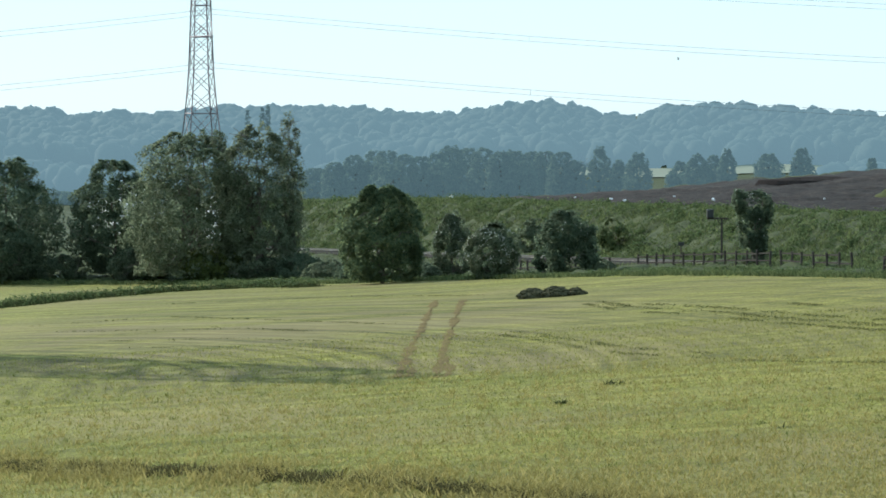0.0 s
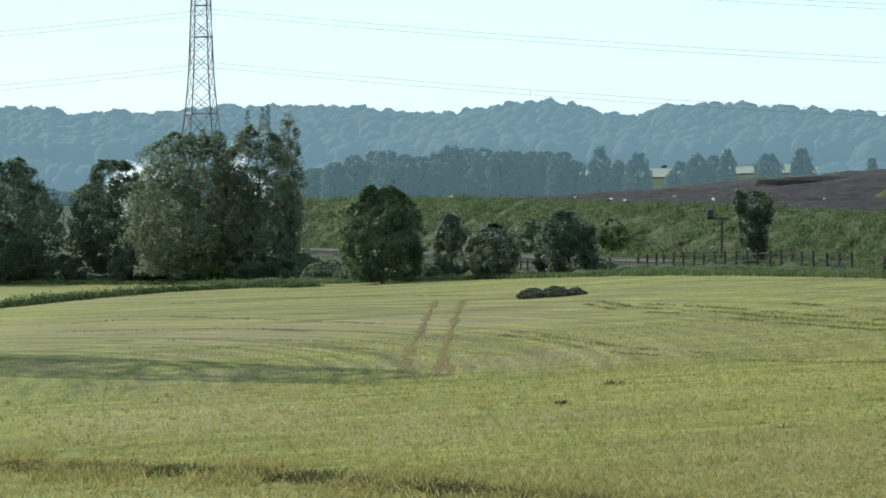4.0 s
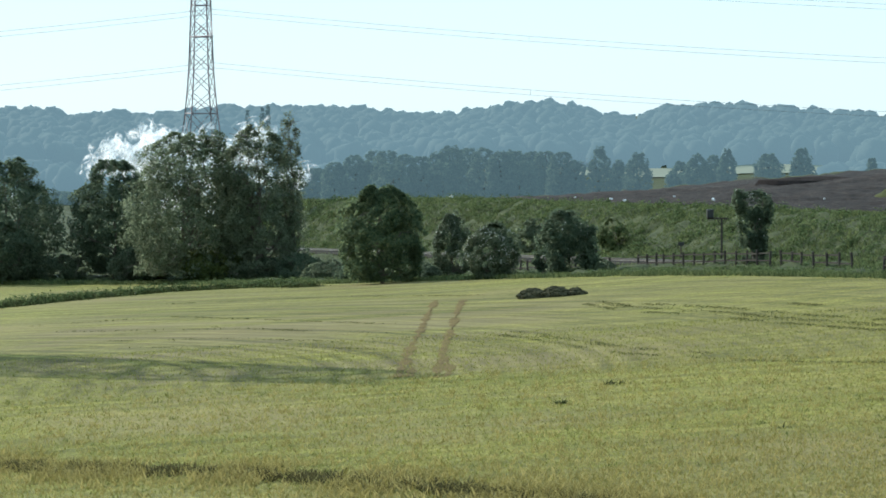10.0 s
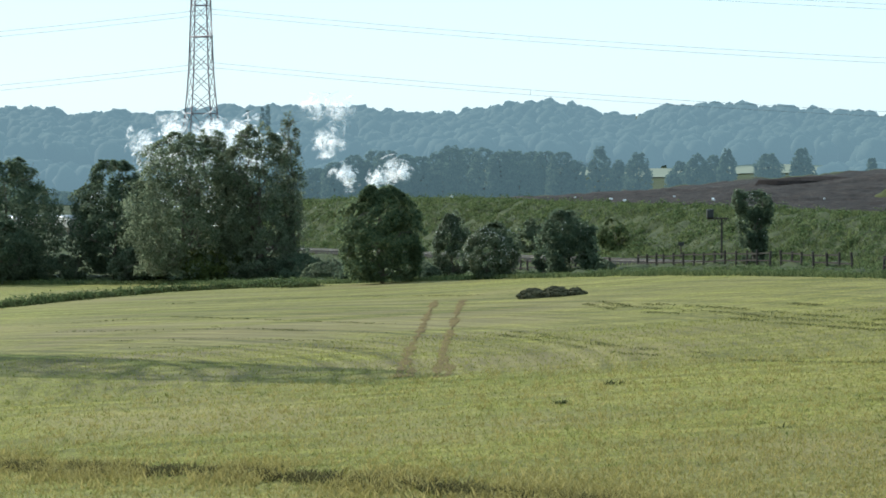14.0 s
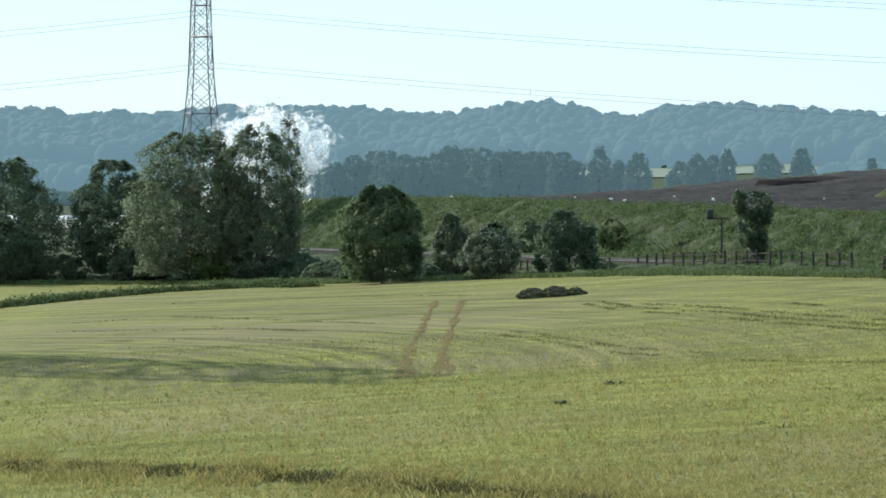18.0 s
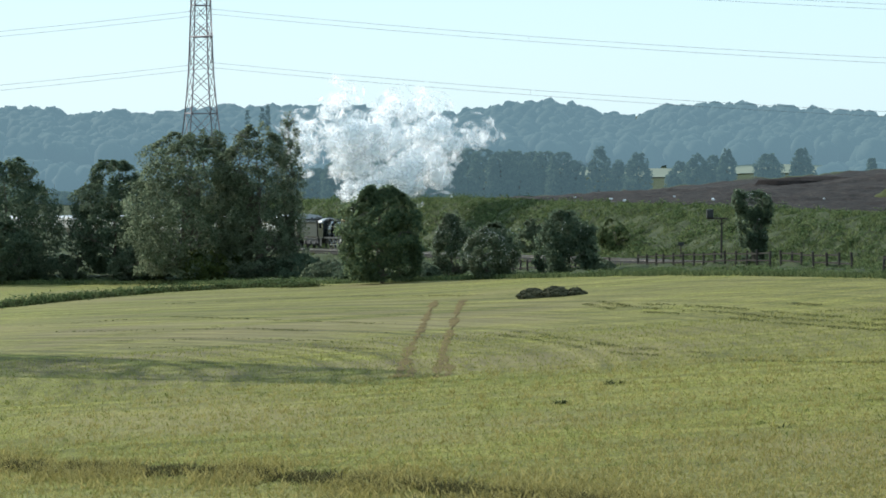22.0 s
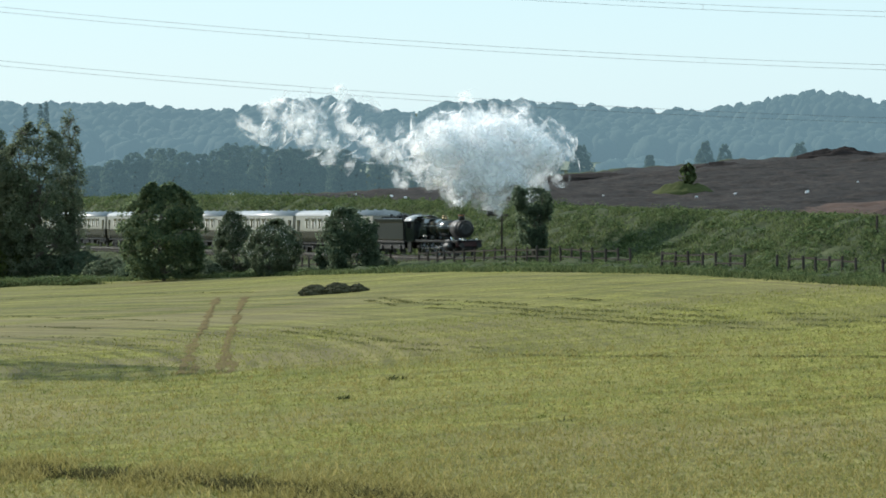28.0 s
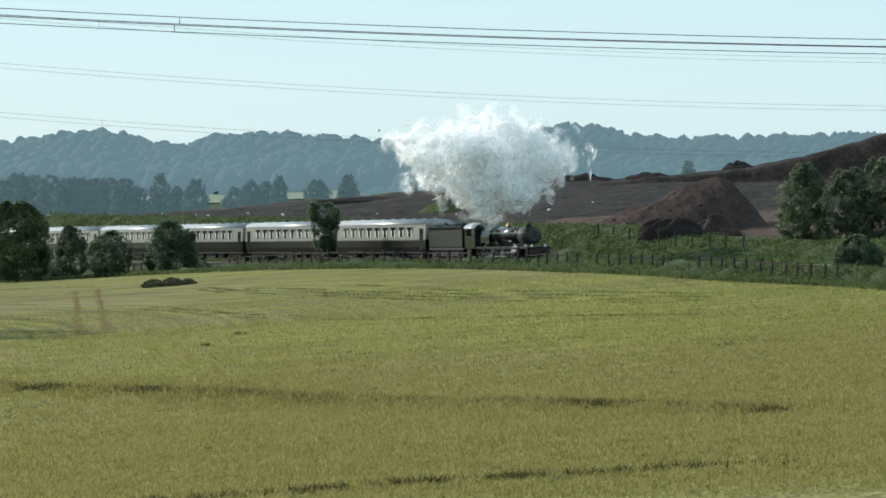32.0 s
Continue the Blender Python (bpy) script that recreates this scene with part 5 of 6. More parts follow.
def build_wheel_track(pts, seed):
    """A shallow muddy wheel mark laid on the field."""
    rng = np.random.default_rng(seed)
    c = ribbon_points(pts, 0.4)
    d = np.gradient(c, axis=0)
    nrm = np.stack([-d[:, 1], d[:, 0]], 1) / np.hypot(d[:, 0], d[:, 1])[:, None]
    # worn thin in places, where the grass closes over the mark
    thin = np.clip(np.array([0.75 + 1.3 * noise.noise(Vector((a * 0.9, b * 0.35, seed))) for a, b in c]), 0.05, 1.2)
    cols = []
    for f in (-1, -0.4, 0.4, 1):
        w = 0.27 * f * thin + (rng.normal(0, 0.05, len(c)) if abs(f) == 1 else 0)
        q = c + nrm * np.reshape(w, (-1, 1))
        cols.append(np.stack([q[:, 0], q[:, 1], land(q[:, 0], q[:, 1]) + (0.012 if abs(f) == 1 else 0.03)], 1))
    v = np.stack(cols, 1)
    idx = np.arange(v.shape[0] * 4).reshape(-1, 4)
    f = np.concatenate([np.stack([idx[:-1, i], idx[:-1, i + 1], idx[1:, i + 1], idx[1:, i]], 1) for i in range(3)])
    ob = new("wheel_track", raw_mesh("wheel_track", v.reshape(-1, 3), f, MUD))
    return tagged(ob, "brown muddy tractor wheel mark in the grass", "wheel track", "wheel marks", "structure")


build_wheel_track([(-2.15, 149.2), (-1.75, 165.3), (-1.26, 179.9), (-0.79, 201), (-0.5, 212)], 1)
build_wheel_track([(-0.32, 148), (0.03, 164), (0.52, 180.9), (0.92, 197.9), (1.35, 210)], 2)
build_wheel_track([(-2.1, 149.5), (-1.6, 149.9), (-1.5, 153), (-1.85, 160)], 3)
build_wheel_track([(-0.3, 148.2), (0.2, 148.6), (0.35, 152), (0.0, 160)], 4)


def build_heap(name, x, y, w, d, h, material, label, category, seed, lumps=26, rough=0.35, turn=0.0, sink=0.25, power=1.0, clod=0.0):
    """A heap of earth: a noisy mound with clods."""
    rng = np.random.default_rng(seed)
    g = np.linspace(-1, 1, 44)
    gx, gy = np.meshgrid(g, g)
    r = np.hypot(gx, gy)
    prof = np.clip(1 - r ** 1.7, 0, 1) ** power
    nz = np.array([noise.fractal(Vector((a * 2.6 + seed, b * 2.6, 0)), 0.85, 2.1, 6) for a, b in zip(gx.ravel(), gy.ravel())]).reshape(gx.shape)
    z = h * prof * (1 + rough * nz) + 0.05 * h * nz * (prof > 0) - sink * (prof <= 0.02)
    z[r > 1] = -sink * 2
    v = np.stack([gx * w / 2, gy * d / 2, z], -1).reshape(-1, 3)
    idx = np.arange(44 * 44).reshape(44, 44)
    f = np.stack([idx[:-1, :-1], idx[:-1, 1:], idx[1:, 1:], idx[1:, :-1]], -1).reshape(-1, 4)
    top = empty(name, pose(x, y, ground_at(x, y), 0, 0, turn), label, category)
    ob = new("mound", raw_mesh("mound", v, f, material))
    ob.parent = top
    smoothed(ob)
    bm = bmesh.new()
    for k in range(lumps):
        a, q = rng.uniform(0, 6.28), rng.uniform(0.1, 0.95)
        px, py = q * math.cos(a) * w / 2, q * math.sin(a) * d / 2
        s = rng.uniform(0.008, 0.03) * h + 0.05 + clod * rng.uniform(0.4, 1)
        bmesh.ops.create_icosphere(bm, subdivisions=1, radius=s, matrix=Matrix.Translation((px, py, h * (1 - q ** 1.7) ** power * 0.97)) @ Matrix.Diagonal((1.4, 1.1, 0.8, 1)))
    tagged(part("rubble", bm, material, top), kind="stuff")
    return top


build_heap("muck_heap", 5.9, 206.5, 2.1, 2.0, 0.55, MUCK, "low dark heap of rotted muck on the field", "muck heap", 3, 60, 0.35, power=0.8, clod=0.17)
build_heap("muck_heap", 7.4, 206.0, 2.0, 2.0, 0.58, MUCK, "low dark heap of rotted muck on the field", "muck heap", 4, 50, 0.4, power=0.8, clod=0.17)
build_heap("muck_heap", 8.7, 205.6, 1.2, 1.4, 0.42, MUCK, "small dark clump of muck on the field", "muck heap", 5, 20, 0.35, power=0.8, clod=0.17)


def build_tip(x, y, label):
    """The long tipped bank: a ramp that climbs to a flat crest, then falls away steeply."""
    g, d = np.linspace(-12, 6.2, 130), np.linspace(-6.5, 6.5, 60)
    gx, gy = np.meshgrid(g, d)
    nz = np.array([noise.fractal(Vector((a * 0.42, b * 0.42, 3.0)), 0.8, 2.1, 6) for a, b in zip(gx.ravel(), gy.ravel())]).reshape(gx.shape)
    crest = np.interp(gx + 0.45 * nz, [-12, -10, -7, -4, -1.5, 1.0, 2.2, 4.0, 5.4], [-0.4, 0.6, 2.0, 3.2, 4.4, 4.8, 4.4, 2.0, -0.6])
    across = np.clip(1 - np.abs((gy - 0.9) / 6.2) ** 1.5, 0, 1)
    gully = 0.30 * np.abs(np.array([noise.noise(Vector((a * 1.1 + b * 0.5, b * 0.15, 8.0))) for a, b in zip(gx.ravel(), gy.ravel())]).reshape(gx.shape))
    z = crest * across + (0.22 * nz - gully) * (crest > 0.2) * across - 0.35
    idx = np.arange(gx.size).reshape(gx.shape)
    f = np.stack([idx[:-1, :-1], idx[:-1, 1:], idx[1:, 1:], idx[1:, :-1]], -1).reshape(-1, 4)
    top = empty("spoil_heap", pose(x, y, ground_at(x, y)), label, "spoil heap")
    ob = new("mound", raw_mesh("mound", np.stack([gx, gy, z], -1).reshape(-1, 3), f, SPOIL))
    ob.parent = top
    smoothed(ob)
    rng = np.random.default_rng(6)
    bm = bmesh.new()
    for k in range(60):
        i, j = rng.integers(4, 40), rng.integers(10, 120)
        bmesh.ops.create_icosphere(bm, subdivisions=1, radius=rng.uniform(0.05, 0.14), matrix=Matrix.Translation((gx[i, j], gy[i, j], z[i, j] + 0.03)) @ Matrix.Diagonal((1.4, 1.1, 0.8, 1)))
    tagged(part("rubble", bm, SPOIL, top), kind="stuff")


build_tip(56.6, 221.0, "long red-brown bank of tipped earth with a steep end")
build_heap("spoil_heap", 49.4, 205.0, 6.0, 3.5, 1.5, DARKSPOIL, "dark flat-topped heap of tipped earth at the bank top", "spoil heap", 8, 30, 0.3, 0, power=0.45)
build_heap("spoil_heap", 54.0, 208.5, 5.0, 3.5, 1.5, SPOIL, "low red-brown heap of tipped earth", "spoil heap", 9, 30, 0.4, 0)
for k, (b, d, w, hh) in enumerate([(9.05, 418, 7, 0.6), (11.2, 420, 12, 1.0), (12.6, 420, 8, 0.7), (14.4, 415, 5, 1.0), (6.9, 416, 18, 0.45)]):
    build_heap("spoil_heap", d * math.sin(radians(b)), d * math.cos(radians(b)), w, 6, hh, DARKSPOIL, "dark ridge of tipped earth on the skyline", "spoil heap", 10 + k, 20, 0.5, -b)
HUMPX, HUMPY = 48.6, 330.0
build_heap("grassy_hump", HUMPX, HUMPY, 7.0, 6, 1.2, DARKBLADE, "small grassy hump on the bare tip", "mound", 23, 0, 0.3, 0)
tree("sallow_bush", HUMPX + 0.4, HUMPY, 2.1, 1.7, 31, ROUGHBLADE, BARK, "small leafy bush on the grassy hump", "bush", size=0.24, count=1800, low=0.0, blobs=12, sink=-1.0)


# ---- lineside equipment ----
def build_signal():
    x, y = on_line(60.6, -4.6)
    s = empty("lineside_post", pose(x, y, ground_at(x, y), 0, 0, 8), "dark lineside post with a box on a short crossbar", "signal post")
    bm = bmesh.new()
    tube(bm, (0, 0, -0.2), (0, 0, 3.75), 0.09, 0.08, n=8)
    part("post", bm, WOOD, s)
    bm = bmesh.new()
    box(bm, (-0.35, 0, 3.78), (1.75, 0.16, 0.12), 0.02)
    tube(bm, (0.0, 0, 3.2), (0.42, 0, 3.74), 0.03, n=5)
    tube(bm, (0.0, 0, 3.2), (-0.42, 0, 3.74), 0.03, n=5)
    part("crossbar", bm, WOOD, s)
    bm = bmesh.new()
    box(bm, (-0.98, 0, 4.18), (0.52, 0.5, 0.68), 0.03)
    part("box", bm, BLACK, s, "black box on the crossbar")
    x, y = on_line(69.6, -4.8)
    p = empty("marker_post", pose(x, y, ground_at(x, y)), "short lineside marker post with a small plate", "marker post")
    bm = bmesh.new()
    tube(bm, (0, 0, -0.2), (0, 0, 1.65), 0.06, n=7)
    part("post", bm, WOOD, p)
    bm = bmesh.new()
    box(bm, (0, -0.07, 1.6), (0.5, 0.05, 0.3), 0.01)
    part("plate", bm, BLACK, p)


build_signal()


# ---- far things: pale field with a cottage, poplars on the skyline ----
def build_far_field():
    n = 24
    rng = np.random.default_rng(8)
    b, d = np.meshgrid(np.radians(np.linspace(0.4, 7.6, n)), np.linspace(1082, 1112, 6))
    x, y = d * np.sin(b), d * np.cos(b)
    z = land(x, y) + 0.4 + (d - 1082) * 0.06
    idx = np.arange(n * 6).reshape(6, n)
    f = np.stack([idx[:-1, :-1], idx[:-1, 1:], idx[1:, 1:], idx[1:, :-1]], -1).reshape(-1, 4)
    # crop paled by a weak blue emission that paints in haze
    ob = new("far_field", raw_mesh("far_field", np.stack([x, y, z], -1).reshape(-1, 3), f, mat("hazed_far_crop", (0.115, 0.125, 0.070), (0.155, 0.165, 0.095), scale=0.02, rough=0.9, haze_glow=0.14)))
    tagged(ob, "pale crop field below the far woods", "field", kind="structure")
    h = empty("cottage", pose(1070 * math.sin(radians(2.28)), 1070 * math.cos(radians(2.28)), ground_at(42, 1069) + 1.5), "tiny white cottage below the far woods", "cottage")
    bm = bmesh.new()
    box(bm, (0, 0, 1.4), (3.2, 3, 2.8))
    part("wall", bm, PLASTER, h)
    bm = bmesh.new()
    v = [bm.verts.new(c) for c in ((-1.8, -1.7, 2.8), (1.8, -1.7, 2.8), (1.8, 1.7, 2.8), (-1.8, 1.7, 2.8), (-1.8, 0, 4.1), (1.8, 0, 4.1))]
    for q in ((0, 1, 5, 4), (2, 3, 4, 5), (0, 4, 3), (1, 2, 5), (3, 2, 1, 0)):
        bm.faces.new([v[i] for i in q])
    part("roof", bm, CONCRETE, h)


build_far_field()
# poplar leaves carry the same painted haze emission
for k, b in enumerate((-3.54, -3.28, -3.18)):
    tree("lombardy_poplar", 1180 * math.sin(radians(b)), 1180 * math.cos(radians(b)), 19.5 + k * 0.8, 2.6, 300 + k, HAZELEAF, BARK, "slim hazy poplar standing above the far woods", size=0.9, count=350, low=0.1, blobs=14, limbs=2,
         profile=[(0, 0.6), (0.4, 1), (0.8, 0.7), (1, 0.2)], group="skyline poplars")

# ---- grass ----
def build_grass():
    rng = np.random.default_rng(9)

    def scatter(n, b0, b1, d0, d1, power=1.0):
        b = np.radians(rng.uniform(b0, b1, n))
        d = d0 + (d1 - d0) * rng.uniform(0, 1, n) ** power
        return d * np.sin(b), d * np.cos(b)

    x, y = scatter(235000, -12, 31, 40, 175, 0.9)
    ob = new("mown_grass", blades("mown_grass", np.stack([x, y, land(x, y)], 1), 0.11, 0.045, BLADE, rng, 0.6))
    tagged(ob, "short yellow-green mown grass stubble", "grass", kind="stuff")
    x, y = scatter(335000, -11, 30, 42, 150, 0.8)
    g = np.array([noise.fractal(Vector((a * 1.5, b * 0.7, 5.0)), 0.9, 2.2, 4) for a, b in zip(x, y)]) + rng.normal(0, 0.14, len(x)) + 0.3 * np.array([noise.noise(Vector((a * 0.06, b * 0.03, 9.0))) for a, b in zip(x, y)])
    for keep, name, material, high, label in ((g > np.interp(y, [96, 116, 140], [-0.35, -0.02, 0.32]), "dry_stubble", STRAWBLADE, 0.19, "clumps of dry straw-coloured stubble in the mown field"),
                                              (g < -0.60, "damp_grass", DAMPBLADE, 0.13, "darker green clumps of grass in the mown field")):
        pts = np.stack([x[keep], y[keep], land(x[keep], y[keep])], 1)
        ob = new(name, blades(name, pts, high, 0.05, material, rng, 0.6))
        tagged(ob, label, "grass", kind="stuff")
    s = rng.uniform(-62, 190, 90000)
    e = np.interp(s, *FIELD_EDGE)
    w = np.where(rng.uniform(0, 1, len(s)) < 0.5, 2.7 + (e - 2.7) * rng.uniform(0, 1, len(s)), e + rng.normal(0, 0.35, len(s)))
    x, y = on_line(s, w)
    ob = new("rough_grass", blades("rough_grass", np.stack([x, y, land(x, y)], 1), 0.32, 0.09, ROUGHBLADE, rng, 0.5))
    tagged(ob, "long rough grass between field and railway", "grass", kind="stuff")
    s, w = rng.uniform(-60, 330, 140000), rng.uniform(-17, -3.2, 140000)
    x, y = on_line(s, w)
    g = np.array([noise.noise(Vector((a * 0.5, b * 0.5, 2.0))) for a, b in zip(x, y)])
    k = g > -0.16
    x, y = x[k], y[k]
    ob = new("bank_grass", blades("bank_grass", np.stack([x, y, land(x, y) + 0.1], 1), 0.30, 0.12, ROUGHBLADE, rng, 0.6))
    tagged(ob, "tufted rough grass and weeds on the railway bank", "grass", kind="stuff")


build_grass()


def weed_clumps(name, x, y, wide, high, leaves, seed, material, label, size=0.16):
    """Leafy mounds of nettle, dock and bramble, too tangled to count."""
    rng = np.random.default_rng(seed)
    n = len(x)
    k = np.repeat(np.arange(n), leaves)
    d = rng.normal(0, 1, (len(k), 3))
    d[:, 2] = np.abs(d[:, 2])
    d /= np.linalg.norm(d, axis=1)[:, None]
    f = rng.uniform(0.55, 1.08, len(k))
    z = land(x, y)
    p = np.stack([x[k] + d[:, 0] * wide[k] * f, y[k] + d[:, 1] * wide[k] * f, z[k] + d[:, 2] * high[k] * f], 1)
    ob = new(name, flakes(name, p, d + np.array([0, 0, 0.4]), size, material, rng))
    tagged(ob, label, "weeds", kind="stuff")


def build_weeds():
    rng = np.random.default_rng(15)
    s, w = rng.uniform(-60, 260, 1500), rng.uniform(-16.5, -4.2, 1500)
    x, y = on_line(s, w)
    near = np.interp(s, [0, 200], [1.0, 1.3])
    weed_clumps("bank_weeds", x, y, near * rng.uniform(0.4, 1.3, 1500), near * rng.uniform(0.25, 0.85, 1500), 52, 16, WEEDLEAF, "mounded nettles, docks and brambles on the railway bank")
    s = rng.uniform(-55, 190, 900)
    e = np.interp(s, *FIELD_EDGE)
    w = np.maximum(e - np.abs(rng.normal(0, 2.2, 900)), 3.4)
    x, y = on_line(s, w)
    weed_clumps("verge_weeds", x, y, rng.uniform(0.3, 0.9, 900), rng.uniform(0.2, 0.55, 900), 44, 17, WEEDLEAF, "leafy weeds between the field and the fence", 0.13)
    c = ribbon_points([(-38, 228), (-33.5, 236), (-29.5, 245.5), (-23, 259), (-14.5, 262), (-11.0, 254.5)], 0.22) + rng.normal(0, 0.55, (1, 2))
    c = c + rng.normal(0, 0.5, c.shape)
    weed_clumps("ridge_weeds", c[:, 0], c[:, 1], rng.uniform(0.35, 0.9, len(c)), rng.uniform(0.4, 0.95, len(c)), 44, 18, WEEDLEAF, "dark leafy weeds along the low ridge", 0.13)


build_weeds()


def build_litter():
    rng = np.random.default_rng(10)
    for k, (b, d) in enumerate([(0.15, 380), (3.05, 330), (3.3, 318), (4.9, 322), (6.9, 318), (4.2, 345), (8.6, 300), (9.3, 310), (10.6, 305), (11.5, 330), (5.6, 352), (2.4, 345), (12.4, 290)]):
        x, y = d * math.sin(radians(b)), d * math.cos(radians(b))
        bm = bmesh.new()
        s = rng.uniform(0.12, 0.3)
        box(bm, (0, 0, s * 0.4), (s * 1.6, s, s * 0.8), 0.03, Matrix.Rotation(rng.uniform(0, 3), 4, "Z"))
        ob = mesh_object("litter", bm, RUBBISH)
        ob.matrix_basis = pose(x, y, ground_at(x, y) + 0.35, rng.uniform(-20, 20), rng.uniform(-20, 20), 0)
        tagged(ob, "scrap of white rubbish lying on the brown tip", "litter", "litter on the tip")


build_litter()


def build_bird(wing):
    b = empty("bird", pose(0, 0, -50), "small dark bird in flight", "bird")
    bm = bmesh.new()
    tube(bm, (-0.16, 0, 0), (0.0, 0, 0), 0.02, 0.06, n=7)
    tube(bm, (0.0, 0, 0), (0.16, 0, 0.01), 0.06, 0.02, n=7)
    part("body", bm, FEATHER, b)
    for s in (-1, 1):
        bm = bmesh.new()
        v = [bm.verts.new(c) for c in ((0.07, s * 0.03, 0.02), (-0.08, s * 0.03, 0.02), (-0.1, s * wing, 0.16), (0.0, s * wing * 0.9, 0.16))]
        bm.faces.new(v)
        part("wing", bmesh_thick(bm), FEATHER, b)
    return b


def bmesh_thick(bm):
    bmesh.ops.solidify(bm, geom=list(bm.faces), thickness=0.015)
    return bm


birds = [build_bird(0.30), build_bird(0.26)]

# ---- what moves ----
def front_at(t):
    return float(np.interp(t, FRONT_T, FRONT_S))


def motions():
    times = [0, 6.5, 13, 17, 21, 22.5, 24, 25, 26.5, 28, 29, 30, 31, 32]
    for ob, back in [(engine, 10.7), (tender, 14.7)] + [(c, 27.9 + 20.2 * k) for k, c in enumerate(coaches)]:
        walk(ob, [(t, line_pose(front_at(t) + back)) for t in times])
    fine = [k / 15 for k in range(481)]
    turns = [(FRONT_S[0] - front_at(t)) / 0.80 for t in fine]
    for ws, x in drivers:
        walk(ws, [(t, pose(x, 0, 0.92) @ Matrix.Rotation(a, 4, "Y")) for t, a in zip(fine, turns)])
    for rod, side, lead in rods:
        walk(rod, [(t, pose(5.3 + 0.33 * math.sin(a + lead), side * 0.92, 0.92 + 0.33 * math.cos(a + lead))) for t, a in zip(fine, turns)])

    # the whole cloud: time, its middle (x, y, z) and its half width and half height
    cloud = [(0, -41.4, 425.0, -0.3, 3.8, 3.0), (2, -41.4, 425.0, 0.6, 3.8, 3.2), (3, -41.1, 425.0, 1.6, 4.2, 3.4),
              (6, -39.4, 425.0, 3.1, 5.5, 4.6), (8, -37.3, 425.0, 3.8, 8.0, 4.7), (9, -37.6, 425.0, 4.3, 9.1, 5.0),
              (10, -36.6, 425.0, 5.8, 10.4, 5.2), (11, -35.8, 425.0, 7.0, 10.4, 5.8), (12, -31.5, 425.0, 7.4, 11.4, 6.2),
              (14, -31.2, 425.0, 6.8, 10.3, 5.6), (15.5, -29.3, 425.0, 7.2, 9.9, 5.6), (17, -26.1, 413.7, 7.7, 10.6, 5.7),
              (18, -21.4, 398.7, 7.6, 8.2, 6.0), (19, -17.1, 383.6, 7.6, 6.6, 6.5), (20, -13.3, 368.5, 7.7, 7.8, 6.9),
              (21, -9.0, 353.5, 7.9, 9.1, 7.1), (23, -2.8, 323.7, 9.3, 12.5, 6.9), (25, 4.4, 293.2, 9.4, 8.8, 5.5),
              (28, 20.9, 249.6, 9.0, 7.0, 4.6), (30, 28.4, 224.3, 9.8, 7.2, 4.6), (32, 33.6, 200.5, 10.8, 7.8, 4.9)]
    trail = [(0, -44.5, 425.0, -1.1, 3.8, 3.0), (16, -30.3, 428.8, 0.3, 6.9, 4.6), (21, -11.0, 353.5, 8.3, 5.7, 4.4),
              (23, -9.2, 323.7, 10.8, 5.5, 3.8), (25, -6.4, 293.2, 10.8, 6.2, 4.2), (28, 7.5, 249.6, 11.3, 6.2, 3.2),
              (30, 16.1, 224.3, 12.0, 6.2, 2.4), (32, 30.4, 200.5, 12.1, 4.7, 2.3)]

    def within(table, t, u, d, w, r, k):
        x, y, z, wide, high = (float(np.interp(t, [q[0] for q in table], [q[c] for q in table])) for c in range(1, 6))
        sway = 0.10 * math.sin(t * 0.7 + 1.7 * k)
        return Vector((x + (u + sway) * max(wide - r, 0.6), y + 1.5 * d, z + (w + 0.08 * math.sin(t * 0.9 + k)) * max(high - r, 0.6)))

    halves = [h / 2 for h in range(65)]
    for k, (ob, u, d, w) in enumerate(PUFFS):
        ps = [within(cloud, t, u, d, w, 2.0, k) for t in halves]
        walk(ob, [(t, pose(p.x, p.y, p.z, 5 * math.sin(t * 0.4 + k), 7 * t * (0.6 + 0.1 * (k % 9)), 6 * math.sin(t * 0.3 + 2 * k))) for t, p in zip(halves, ps)])
    for k, (ob, u, w) in enumerate(TRAIL):
        ps = [within(trail, t, u, 0.6 + 0.3 * (k % 3), w, 1.6, k) for t in halves]
        walk(ob, [(t, pose(p.x, p.y, p.z, 0, 5 * t, 4 * math.sin(t * 0.3 + 2 * k))) for t, p in zip(halves, ps)])
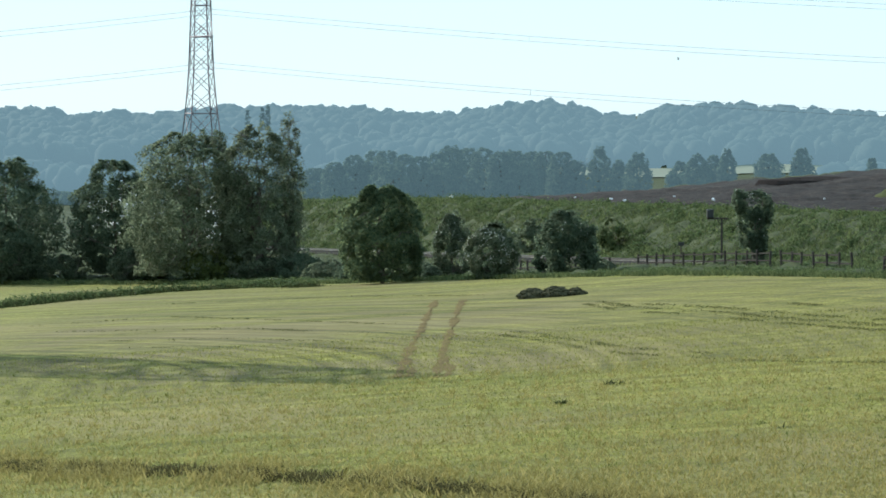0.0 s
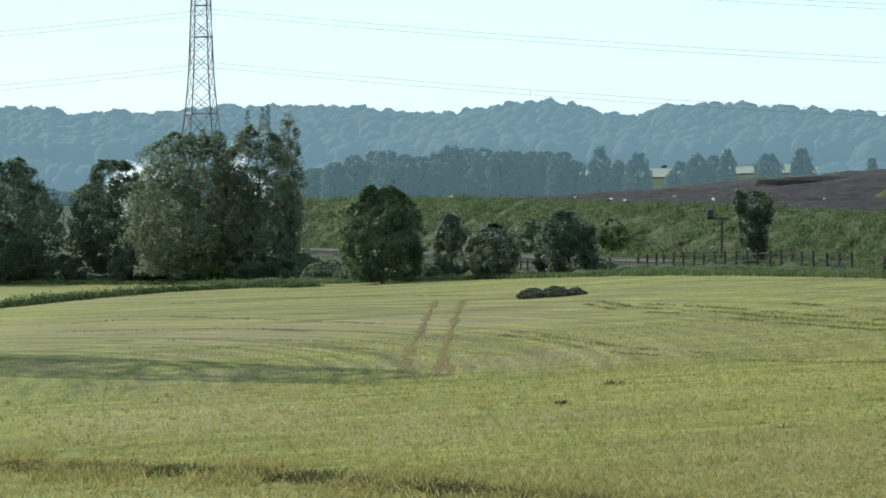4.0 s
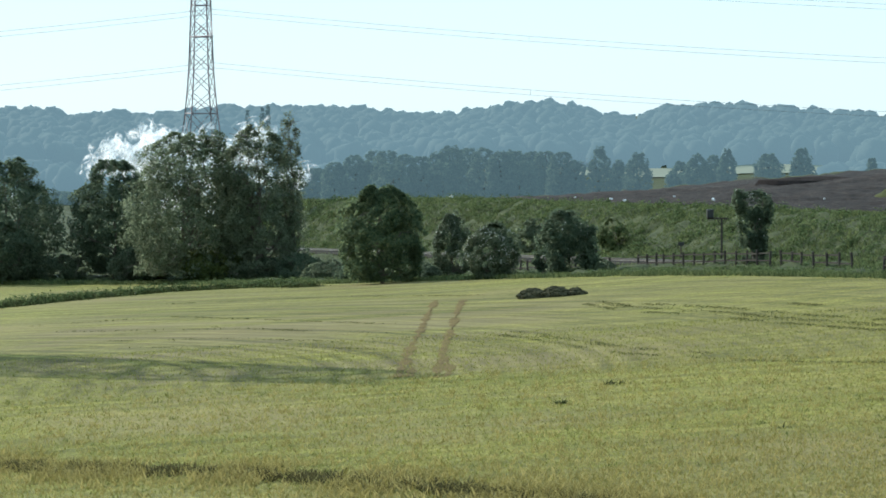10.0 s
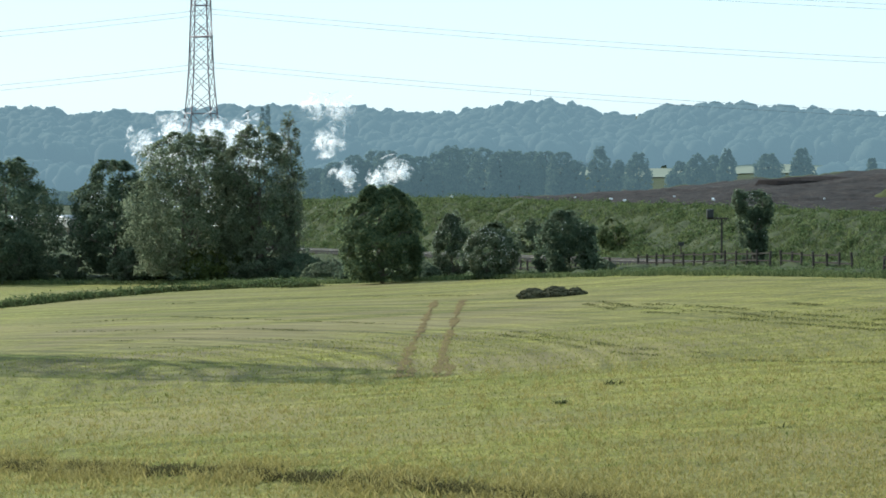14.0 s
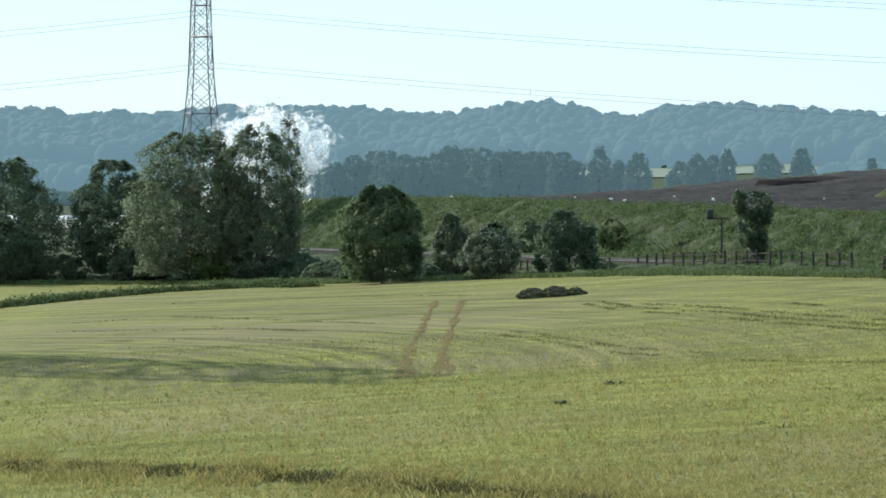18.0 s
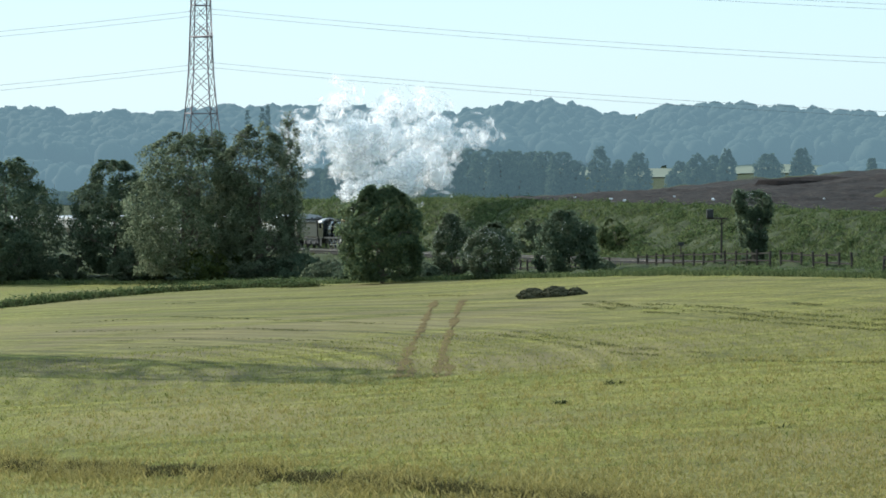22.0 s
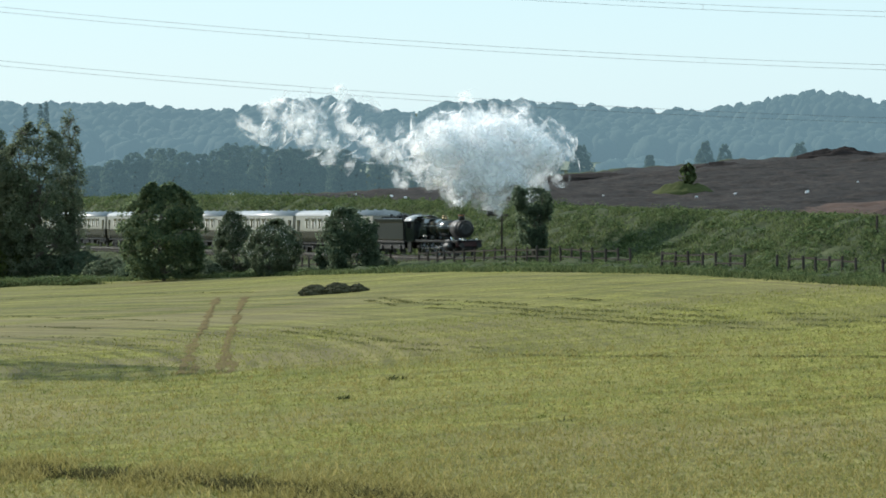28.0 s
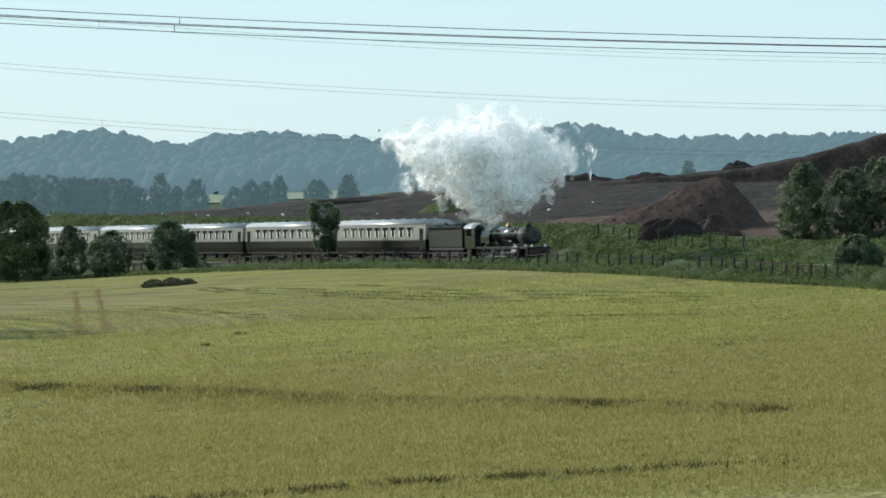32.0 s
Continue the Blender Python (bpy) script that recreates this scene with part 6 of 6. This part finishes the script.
    for k, (ob, dx, dz) in enumerate(JETS):
        ps = [line_pose(front_at(t) + 2.1) @ Vector((0, 0, 3.9)) for t in halves]
        walk(ob, [(t, pose(p.x + dx * (1 + 0.3 * math.sin(3 * t + k)), p.y, p.z + dz, 0, 12 * t, 0)) for t, p in zip(halves, ps)])
    for k, (ob, dx, dz) in enumerate(DRIFT):
        # comes out from behind the willow, hangs over the bank, then sinks behind it
        rows = [(t, pose(x + dx * sp, 400 + k, z + dz * sp, 0, 6 * t, 0)) for t, x, z, sp in
                ((0, -29.3, -3.3, 0.4), (5, -25.0, 3.2, 0.5), (9.5, -22.8, 4.0, 0.6), (10.3, -22.1, 4.3, 0.8), (11, -19.5, 4.0, 0.8), (12, -17.4, 4.1, 1.0), (13, -14.4, 4.5, 1.1), (14, -12.3, 4.5, 1.15), (15, -10.5, 4.1, 1.1), (16.3, -9.7, -1.8, 0.9), (17.5, -9.7, -9.1, 0.8), (32, -9.7, -10.6, 0.8))]
        walk(ob, rows)
    walk(LONE, [(0, pose(-25.7, 404, 4.0, 0, 0, 0)), (4, pose(-23.9, 404, 4.3, 0, 24, 0)), (5.5, pose(-18.8, 404, 5.4, 0, 33, 0)), (6, pose(-17.4, 404, 6.1, 0, 36, 0)), (7, pose(-15.2, 404, 7.3, 0, 42, 0)), (8, pose(-13.9, 404, 7.7, 0, 48, 0)), (9, pose(-13.4, 404, 6.1, 0, 54, 0)), (10, pose(-12.9, 404, 1.1, 0, 60, 0)), (12, pose(-12.6, 404, -4.0, 0, 72, 0)), (32, pose(-12.6, 404, -4.8, 0, 192, 0))])
    bird_rows = [((0, 27.5, 369, 19.0), (0.4, 31, 369, 22.0), (1.2, 40, 369, 27), (2.5, 80, 369, 42), (32, 300, 369, 80)),
                 ((0, 150, 300, 60), (27, 130, 300, 30), (28.5, 84, 300, 10.5), (29.5, 71, 300, 9.6), (30, 65, 300, 11.8), (31, 53.5, 300, 15.0), (32, 36.5, 300, 14.0))]
    for ob, rows in zip(birds, bird_rows):
        walk(ob, [(t, pose(x, y, z, 15, 0, 0 if ob is birds[0] else 180)) for t, x, y, z in rows])


motions()
